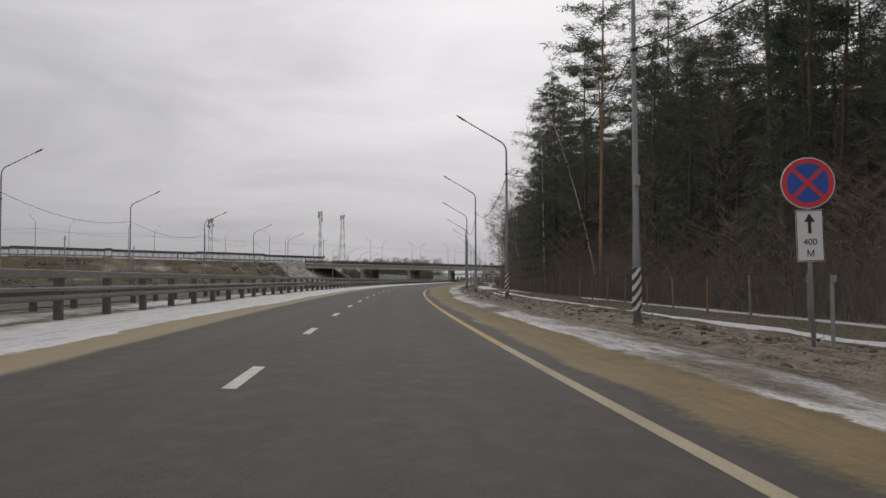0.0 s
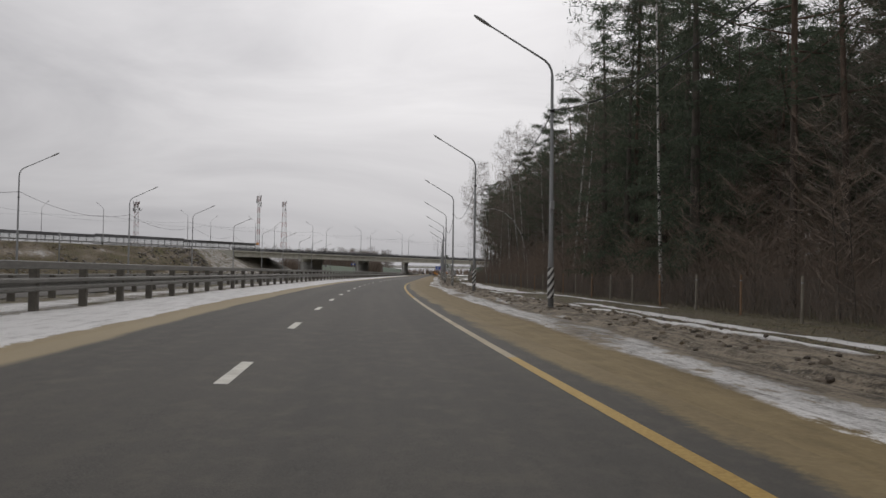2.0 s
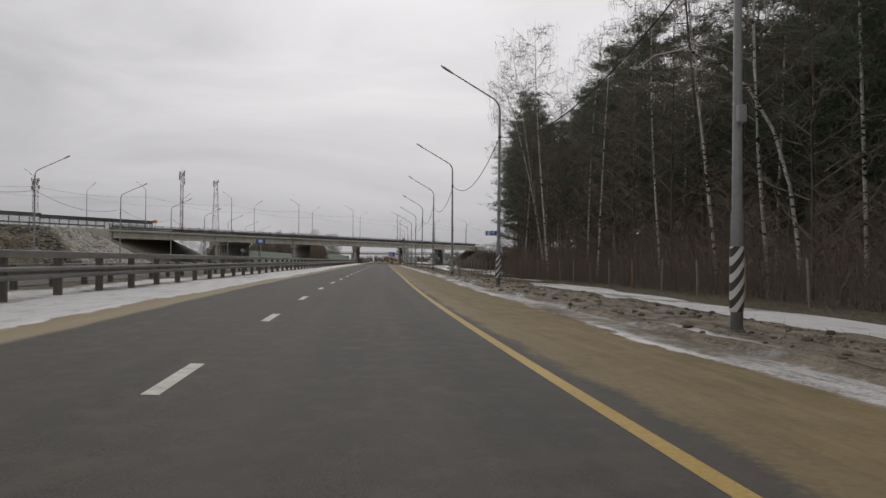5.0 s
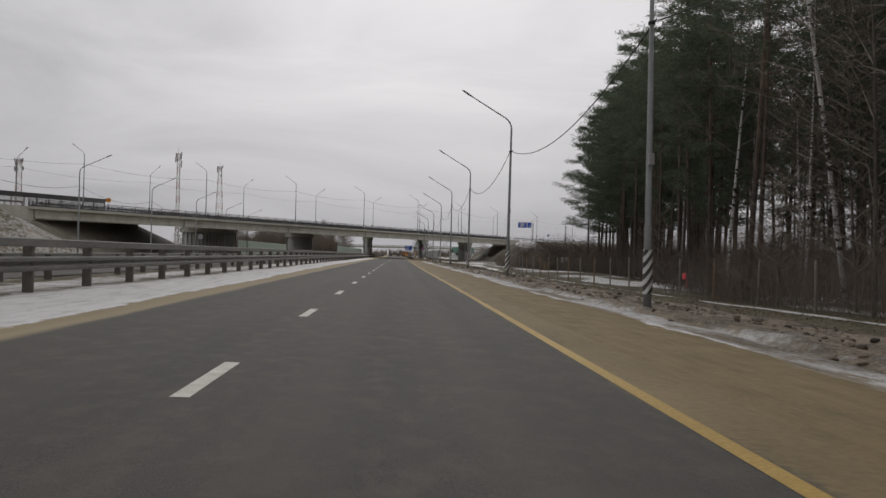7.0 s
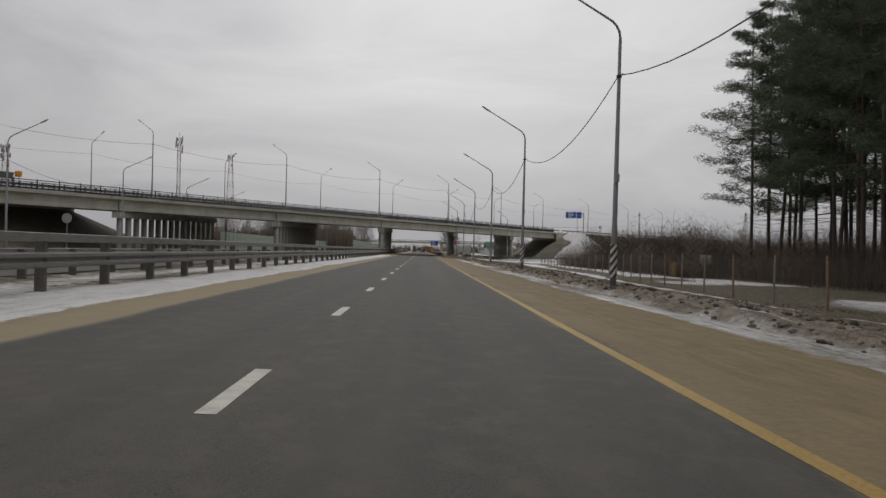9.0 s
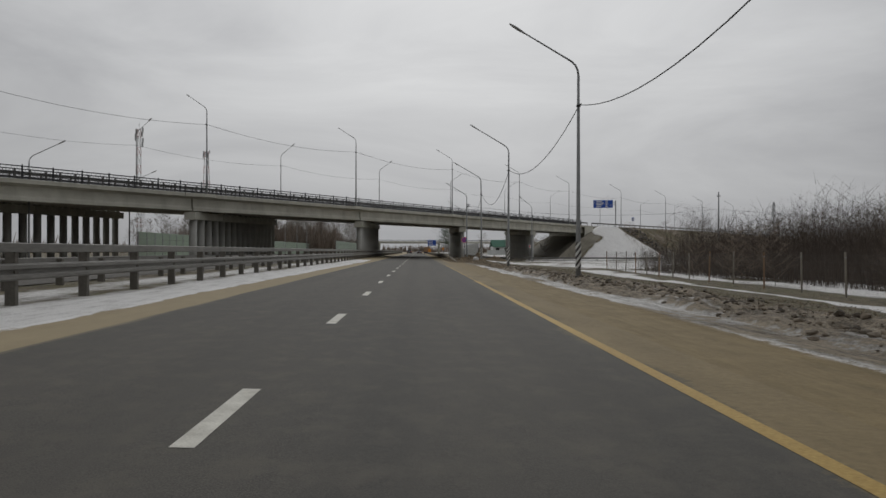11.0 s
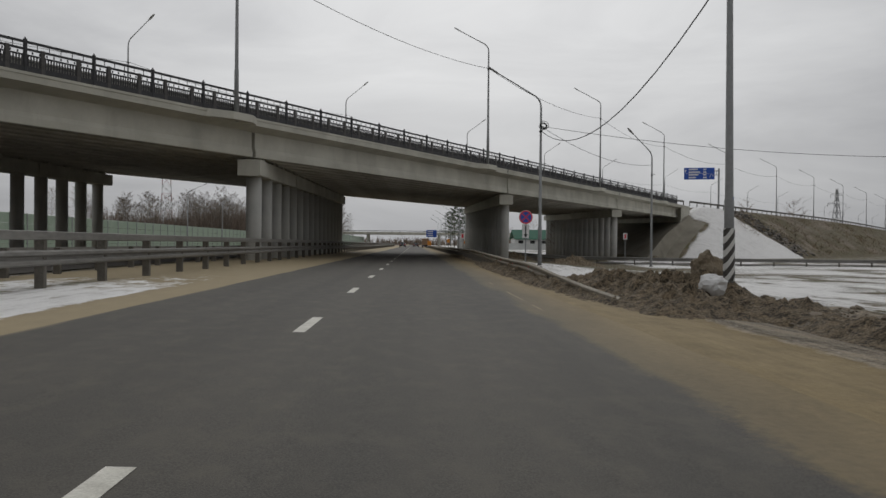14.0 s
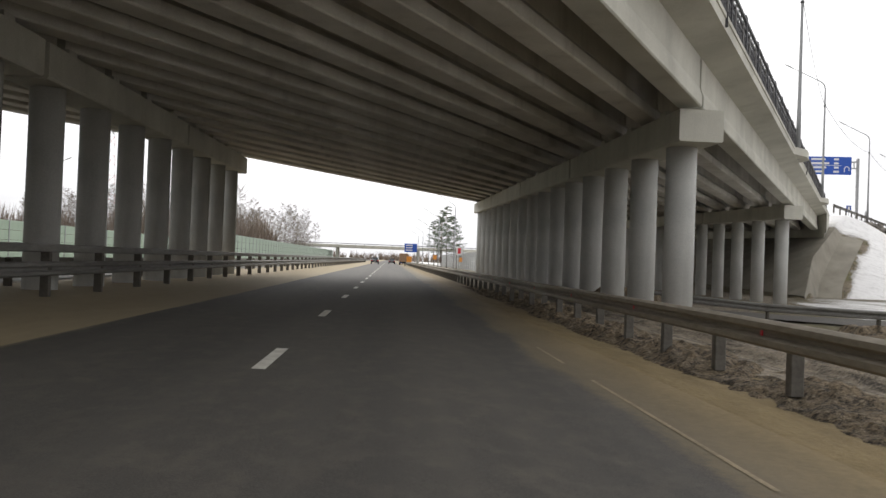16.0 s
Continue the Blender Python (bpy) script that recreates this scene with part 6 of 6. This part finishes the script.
def pylon(at, h):
    ob = thing("pylon", "grey steel lattice power pylon in the distance", "pylon", at, "", 25)
    sh = Shape()
    n = 9
    for i in range(n):
        z0, z1 = h * i / n, h * (i + 1) / n
        f = lambda z: 2.8 * (1 - z / h) ** 1.3 + 0.3
        a, b = f(z0), f(z1)
        c = [(-1, -1), (1, -1), (1, 1), (-1, 1)]
        for k in range(4):
            p, q = c[k], c[(k + 1) % 4]
            sh.tube([(p[0] * a, p[1] * a, z0), (p[0] * b, p[1] * b, z1)], 0.14, 4, False)
            sh.tube([(p[0] * a, p[1] * a, z0), (q[0] * b, q[1] * b, z1)], 0.08, 4, False)
            sh.tube([(q[0] * a, q[1] * a, z0), (p[0] * b, p[1] * b, z1)], 0.08, 4, False)
    part("lattice", sh, M_GALV, ob)
    for z, w in ((0.62, 5.4), (0.76, 6.6), (0.90, 4.6)):
        arm = Shape()
        for s in (-1, 1):
            arm.tube([(0, 0, h * z), (s * w, 0, h * z)], [0.16, 0.05], 4, False)
            arm.tube([(0, 0, h * z + 1.5), (s * w, 0, h * z)], [0.10, 0.05], 4, False)
            arm.tube([(s * w, 0, h * z), (s * w, 0, h * z - 1.6)], 0.1, 4, False)
        part("cross_arm", arm, M_GALV, ob)


pylon((206, 731, -0.5), 30)


def power_pole(at, h):
    ob = thing("power_pole", "slim grey power pole with small cross arms", "pole", at, "power poles")
    sh = Shape()
    sh.tube([(0, 0, -0.4), (0, 0, h)], [0.17, 0.09], 8)
    part("pole", sh, M_POLE, ob, smooth=True)
    arm = Shape()
    arm.box((0, 0, h - 0.7), (0.5, 0.1, 0.1))
    for x in (-0.2, 0.2):
        arm.tube([(x, 0, h - 0.66), (x, 0, h - 0.48)], 0.05, 6)
    part("cross_arm", arm, M_GALV, ob)


power_pole((47.4, 391, level(391, 46.5)), 10.9)
power_pole((88, 384, -0.2), 10.5)
cable("cable", (47.4, 391, 7.6), (88, 384, 7.9), 1.2)
for k in range(7):
    power_pole((-52 - 6 * k, 60 + 42 * k, -0.4), 9.5)


# ---- beyond the overpass ----
def far_overpass(y, z, label):
    ob = thing("far_overpass", label, "bridge", (0, y, 0))
    sh = Shape()
    sh.box((0, 0, z), (190, 12, 1.3), 8, 0.1)
    part("deck", sh, M_CONC, ob)
    col = Shape()
    col.tube([(0, 0, -0.5), (0, 0, z - 0.6)], 0.6, 12)
    d = col.data("column", M_CONC)
    for x in (-75, -48, -22, 14, 40, 66):
        for q in (-4, 4):
            part("column", d, None, ob, at=(x, x * 0.14 + q, 0))
    r = Shape()
    r.box((0, -6, z + 1.2), (190, 0.1, 0.25), 8)
    for i in range(48):
        r.box((-94 + 4 * i, -6 + (-94 + 4 * i) * 0.14, z + 0.9), (0.12, 0.1, 0.8), 8)
    part("railing", r, M_FENCE, ob)


def house(at, rz):
    """A small house with a pitched green roof beyond the overpass."""
    ob = thing("house", "small white house with a green roof behind a fence", "house", at, "", rz)
    w = Shape()
    w.box((0, 0, 1.5), (9.6, 6.0, 3.0), bevel=0.02)
    part("wall", w, M_WHITE, ob)
    r = Shape()
    r.quad_strip([[(x, -3.6, 2.9), (x, 0, 5.4), (x, 3.6, 2.9), (x, 3.6, 2.75), (x, 0, 5.2), (x, -3.6, 2.75)] for x in (-5.2, 5.2)], True)
    r.f += [(0, 5, 4, 1), (1, 4, 3, 2), (6, 7, 10, 11), (7, 8, 9, 10)]
    part("roof", r, plain("green_roof_sheet", (0.03, 0.12, 0.075), (0.05, 0.17, 0.11), 1.0, 0.5), ob, "dark green sheet roof")
    for x in (-3.2, 0, 3.2):
        k = Shape()
        k.box((x, -3.01, 1.8), (1.3, 0.06, 1.3))
        part("window", k, M_GLASS, ob)
    f = Shape()
    for i in range(30):
        f.box((-7.2 + 0.5 * i, -5.5, 0.8), (0.46, 0.06, 1.7))
    tagged(new("house_fence", f.data("house_fence", M_PALE)), "pale panel fence in front of the house", "fence").matrix_basis = pose(*at, 0, 0, rz)


house((33.0, 564, -0.2), 4)
far_overpass(760, 6.3, "distant pale concrete overpass across the road")


def car(at, label, rz=0.0, paint=None):
    """A saloon seen from behind: body, cabin, windows, lights and wheels."""
    ob = thing("car", label, "car", at, "cars on the road", rz)
    prof = [(-2.2, 0.35), (-2.25, 0.62), (-2.15, 0.95), (-1.5, 1.02), (1.0, 0.98), (2.0, 0.82), (2.2, 0.55), (2.15, 0.3)]
    body = Shape()
    body.quad_strip([[(x * w, y, z) for y, z in prof] for x, w in ((-0.86, 0.94), (-0.86, 1.0), (0.86, 1.0), (0.86, 0.94))])
    body.f += [tuple(range(7, -1, -1)), tuple(range(24, 32))]
    body.quad_strip([[(-0.86, -2.2, 0.35), (0.86, -2.2, 0.35)], [(-0.86, 2.15, 0.3), (0.86, 2.15, 0.3)]])
    part("body", body, paint or M_CARD, ob)
    cab = Shape()
    cab.quad_strip([[(-0.80, -1.75, 0.98), (0.80, -1.75, 0.98), (0.80, 0.95, 0.98), (-0.80, 0.95, 0.98)], [(-0.58, -1.05, 1.46), (0.58, -1.05, 1.46), (0.58, 0.1, 1.46), (-0.58, 0.1, 1.46)]], True)
    cab.f.append((4, 5, 6, 7))
    part("cabin", cab, M_GLASS, ob, "dark windows")
    roof = Shape()
    roof.box((0, -0.45, 1.47), (1.18, 1.25, 0.05), bevel=0.02)
    part("roof", roof, paint or M_CARD, ob)
    for s in (-1, 1):
        li = Shape()
        li.box((s * 0.68, -2.24, 0.78), (0.3, 0.06, 0.16), bevel=0.02)
        part("tail_light", li, M_RED, ob)
        for y in (-1.35, 1.35):
            w = Shape()
            w.tube([(s * 0.88, y, 0.31), (s * 0.68, y, 0.31)], 0.31, 14)
            part("wheel", w, M_TYRE, ob)
    pl = Shape()
    pl.box((0, -2.26, 0.62), (0.5, 0.02, 0.11))
    part("plate", pl, M_WHITE, ob)


car((-2.0, 576, 0.05), "dark grey saloon driving in the passing lane")
car((1.9, 612, -0.05), "dark saloon driving in the near lane")


def truck(at, cab_m, body_m, label):
    ob = thing("truck", label, "truck", at, "roadworks")
    for name, c, s, m in (("body", (0, 0, 1.9), (2.4, 6.0, 2.2), body_m), ("cab", (0, 4.2, 1.6), (2.3, 1.9, 2.4), cab_m), ("chassis", (0, 1.0, 0.65), (1.0, 8.0, 0.3), M_TYRE)):
        sh = Shape()
        sh.box(c, s, 0, 0.08)
        part(name, sh, m, ob)
    for s in (-1, 1):
        for y in (-2, -0.8, 4.2):
            w = Shape()
            w.tube([(s * 1.15, y, 0.48), (s * 0.85, y, 0.48)], 0.48, 14)
            part("wheel", w, M_TYRE, ob)


truck((5.0, 606, -0.15), M_BLUE, M_RUST, "rusty tipper truck with a blue cab at the roadworks")


def loader(at):
    ob = thing("loader", "orange wheeled loader beside the road", "loader", at, "roadworks")
    for name, c, s, m in (("body", (0, 0, 1.2), (1.9, 3.0, 1.0), M_ORANGE), ("cab", (0, 0.3, 2.3), (1.4, 1.4, 1.3), M_GLASS), ("roof", (0, 0.3, 3.0), (1.5, 1.5, 0.12), M_ORANGE), ("bucket", (0, -2.6, 0.6), (2.3, 0.9, 0.8), M_ORANGE)):
        sh = Shape()
        sh.box(c, s, 0, 0.1)
        part(name, sh, m, ob)
    arm = Shape()
    arm.tube([(0, -1.2, 1.5), (0, -2.0, 1.4), (0, -2.5, 0.9)], 0.14, 6)
    part("arm", arm, M_ORANGE, ob)
    for s in (-1, 1):
        for y in (-1.0, 1.2):
            w = Shape()
            w.tube([(s * 1.1, y, 0.6), (s * 0.7, y, 0.6)], 0.6, 14)
            part("wheel", w, M_TYRE, ob)


loader((6.3, 652, -0.15))


def work_board(at):
    ob = thing("warning_board", "tall orange warning board on a trailer", "road sign", at, "roadworks")
    sh = Shape()
    sh.box((0, 0, 1.5), (1.1, 0.12, 1.3), bevel=0.03)
    part("board", sh, M_ORANGE, ob)
    fr = Shape()
    fr.box((0, 0.3, 0.45), (1.7, 1.8, 0.16))
    fr.box((0, 0.2, 1.2), (0.12, 0.12, 1.8))
    part("trailer", fr, M_GALV, ob)
    for s in (-1, 1):
        w = Shape()
        w.tube([(s * 0.95, 0.3, 0.32), (s * 0.78, 0.3, 0.32)], 0.32, 12)
        part("wheel", w, M_TYRE, ob)


work_board((5.6, 572, -0.14))
small_sign((9.8, 545, -0.1), "orange warning board on a post", 0.7, 0.8, 2.4, M_ORANGE)
small_sign((12.5, 520, -0.1), "orange warning board on a post", 0.6, 0.7, 2.0, M_ORANGE)
small_sign((11.0, 505, -0.1), "white warning board on a post", 0.9, 1.1, 3.4, M_WHITE, 0, M_RED)


def far_board(at, label):
    ob = thing("direction_sign", label, "road sign", at, "")
    p = Shape()
    for x in (-1.3, 1.3):
        p.tube([(x, 0.1, -0.4), (x, 0.1, 6.2)], 0.09, 8)
    part("post", p, M_GALV, ob)
    b = Shape()
    b.box((0, 0, 5.0), (3.8, 0.1, 2.6), bevel=0.02)
    bd = part("board", b, M_BLUE, ob)
    for i in range(3):
        k = Shape()
        k.box((-0.5, -0.06, 5.8 - 0.75 * i), (2.0, 0.012, 0.3))
        part("text_bar", k, M_WHITE, bd)


far_board((7.6, 640, -0.1), "blue direction board on two posts far ahead")

back = thing("round_sign", "round road sign seen from its grey back", "road sign", (-24.2, 278, level(278, -24.2)), "")
sh = Shape()
sh.disc((0, 0, 2.9), 0.36, 0.02, 24)
part("disc", sh, M_GALV, back)
sh = Shape()
sh.tube([(0, 0.05, -0.3), (0, 0.05, 3.2)], 0.035, 8)
part("post", sh, M_GALV, back)


# ---- small things on the verge ----
def lump(name, at, size, seed, material, label, category, flat=1.0, detail=3, group=""):
    """A rough clod: a sphere pushed in and out."""
    bm = bmesh.new()
    bmesh.ops.create_icosphere(bm, subdivisions=detail, radius=1.0)
    for v in bm.verts:
        n = noise.noise(v.co * 1.3 + Vector((seed, 0, 0))) * 0.45 + noise.noise(v.co * 3.1 + Vector((0, seed, 0))) * 0.2 + noise.noise(v.co * 7 + Vector((0, 0, seed))) * 0.08
        v.co *= 1 + n
        v.co = Vector((v.co.x * size[0], v.co.y * size[1], v.co.z * size[2]))
    me = bpy.data.meshes.new(name)
    bm.to_mesh(me)
    bm.free()
    me.materials.append(material)
    ob = tagged(new(name, me), label, category, group)
    ob.location = at
    return ob


def heap(name, x0, x1, y0, y1, h, seed, label, step=0.11):
    """A ridge of tipped mud with clods, laid over the ground."""
    sh = Shape()
    xs, ys = steps((x0, x1, step)), steps((y0, y1, step * 1.6))
    rows = []
    for y in ys:
        row = []
        for x in xs:
            u, v = (x - x0) / (x1 - x0), (y - y0) / (y1 - y0)
            rim = math.sin(math.pi * u) ** 0.8 * math.sin(math.pi * v) ** 0.6
            n = 0.55 + 0.6 * noise.noise((x * 0.7, y * 0.5, seed)) + 0.45 * abs(noise.noise((x * 1.9, y * 1.6, seed))) + 0.32 * noise.noise((x * 5, y * 4, seed)) + 0.2 * abs(noise.noise((x * 9, y * 8, seed)))
            row.append((x, y, level(y, x) - 0.12 + h * rim * max(0.0, n)))
        rows.append(row)
    sh.quad_strip(rows)
    tagged(new(name, sh.data(name, M_DIRT)), label, "mud heap", kind="stuff")


heap("mud_heap", 5.2, 9.7, 355, 370, 0.82, 3.0, "heap of frozen mud and clods beside the road")
heap("mud_ridge", 7.0, 8.9, 326, 362, 0.33, 9.0, "ridge of frozen mud thrown up beside the sandy shoulder", 0.12)
heap("mud_trail", 6.0, 7.6, 369, 430, 0.2, 21.0, "low trail of frozen mud behind the guardrail", 0.13)
heap("mud_bank", 4.7, 6.6, 358, 394, 0.55, 12.0, "low bank of mud and sand under the guardrail", 0.1)
heap("mud_bank", 5.0, 6.9, 389, 440, 0.44, 15.0, "thin bank of mud and clods under the guardrail", 0.1)
heap("gravel_heap", 12.4, 17.2, 406, 414, 0.8, 33.0, "low heap of dirty gravel beside the columns", 0.18)
heap("gravel_heap", 8.2, 13.5, 420, 427, 0.9, 6.0, "low heap of snowy gravel by the columns", 0.22)
lump("boulder", (8.27, 361.0, 0.52), (0.36, 0.36, 0.42), 1.0, M_CLOD, "large frozen clod of mud on the heap", "clod", group="clods")
lump("boulder", (7.9, 359.6, 0.26), (0.30, 0.28, 0.22), 4.0, M_SNOW, "pale snowy clod on the heap", "clod", group="clods")
rng_v = random.Random(17)
for i in range(40):
    y, d = rng_v.uniform(10, 372), rng_v.uniform(7.6, 10.2)
    s = rng_v.uniform(0.035, 0.075)
    lump("clod", (lane_x(y) + d, y, level(y, d) + 0.4 * s), (s * 1.4, s * 1.2, s), i * 1.7, M_DIRT, "small frozen clod of mud on the verge", "clod", detail=1, group="clods")

def clods():
    """Frozen clods thrown up along the ruts, too many to count."""
    rng = random.Random(41)
    sh = Shape()
    done = 0
    while done < 6000:
        y, d = rng.uniform(12, 372), rng.gauss(8.9, 0.75)
        thickly = 0.35 + 0.65 * ease(200, 270, y)
        if noise.noise((d * 0.9, y * 0.25, 11.0)) + 0.5 * (rng.random() - 0.5) > 0.15 + 0.35 * thickly or d < 7.5 or d > 10.6 or rng.random() > thickly:
            continue
        done += 1
        r = 0.018 + 0.06 * rng.random() ** 2.5
        c = Vector((lane_x(y) + d, y, level(y, d) + 0.25 * r))
        crumb(sh, c, r, rng)
    stuff("frozen_clods", sh, leaf_mat("clod_earth", (0.06, 0.047, 0.034), (0.30, 0.245, 0.18)), "frozen clods of mud along the verge", "clods")


clods()

cab = thing("gas_cabinet", "yellow metal cabinet behind the wire fence", "cabinet", (24.4, 289.7, level(289.7, 24.4) - 0.05), "", 10)
sh = Shape()
sh.box((0, 0, 0.65), (2.2, 1.2, 1.3), bevel=0.03)
part("body", sh, plain("yellow_paint", (0.30, 0.20, 0.04), (0.40, 0.28, 0.07), 2.0, 0.6), cab)
sh = Shape()
sh.box((0, 0, 1.33), (2.35, 1.35, 0.07), bevel=0.02)
part("lid", sh, M_POST, cab)
for x in (-0.55, 0.55):
    sh = Shape()
    sh.box((x, -0.61, 0.65), (1.0, 0.03, 1.1), bevel=0.01)
    part("door", sh, M_RUST, cab)


# ---- woods in the distance ----
def far_trees():
    rng = random.Random(23)
    for _ in range(46):
        plant("far_aspen", rng.uniform(-98, -31), rng.uniform(665, 760), -0.3, rng, 1.15, "far wood beyond the overpass")
    for _ in range(60):
        plant("far_aspen", rng.uniform(-110, -36), rng.uniform(585, 655), -0.4, rng, 1.05, "far wood beyond the overpass")
    for x, y, s in ((11.5, 556, 0.6), (13.2, 562, 0.62), (14.5, 558, 0.56), (12.6, 570, 0.6), (15.6, 566, 0.5), (10.8, 566, 0.5)):
        plant("edge_pine", x, y, -0.2, rng, s, "pines beside the road ahead")
    for _ in range(26):
        plant("sapling", rng.uniform(19, 70), rng.uniform(470, 640), -0.3, rng, 1.1, "far wood beyond the overpass")


far_trees()


def far_wood(name, label, x0, x1, y0, y1, n, h, seed, sprigs=5, w=0.3):
    rng = random.Random(seed)
    sh = Shape()
    for _ in range(n):
        x, y = rng.uniform(x0, x1), rng.uniform(y0, y1)
        hh = h * (0.55 + 0.7 * abs(noise.noise((x * 0.012, y * 0.012, seed)))) * rng.uniform(0.7, 1.1)
        for _ in range(sprigs):
            b = Vector((x + rng.gauss(0, 2.2), y, hh * rng.uniform(0.5, 1.0)))
            twig(sh, (x + rng.gauss(0, 0.8), y, -0.5), b, rng.uniform(w, 3 * w), rng)
    stuff(name, sh, M_SHRUB, label, "wood")


far_wood("grove", "dark leafless grove beyond the overpass", -98, -34, 588, 650, 640, 19, 4.0, 12, 0.12)
far_wood("far_wood", "brown leafless wood along the horizon", -900, 900, 1250, 1500, 2600, 17, 1.0)
far_wood("side_wood", "brown leafless wood along the horizon", -700, -190, 250, 1250, 1500, 14, 2.0)
far_wood("field_wood", "brown leafless wood along the horizon", 160, 700, 330, 1250, 1500, 13, 3.0)


small_sign((-6.45, 181.2, level(181.2, -6.45)), "small blue road marker on a dark post", 0.68, 0.28, 2.42, M_BLUE, 0, M_WHITE)
box = Shape()
box.box((0, 0, 0), (0.9, 0.5, 0.8), bevel=0.05)
warn = thing("warning_lamp", "orange warning lamp at the end of the barrier", "lamp", (-56.6, 336.9, 10.7))
part("housing", box, M_ORANGE, warn)
stem = Shape()
stem.tube([(0, 0.2, -3.0), (0, 0.2, 0.2)], 0.06, 8)
part("stem", stem, M_GALV, warn)
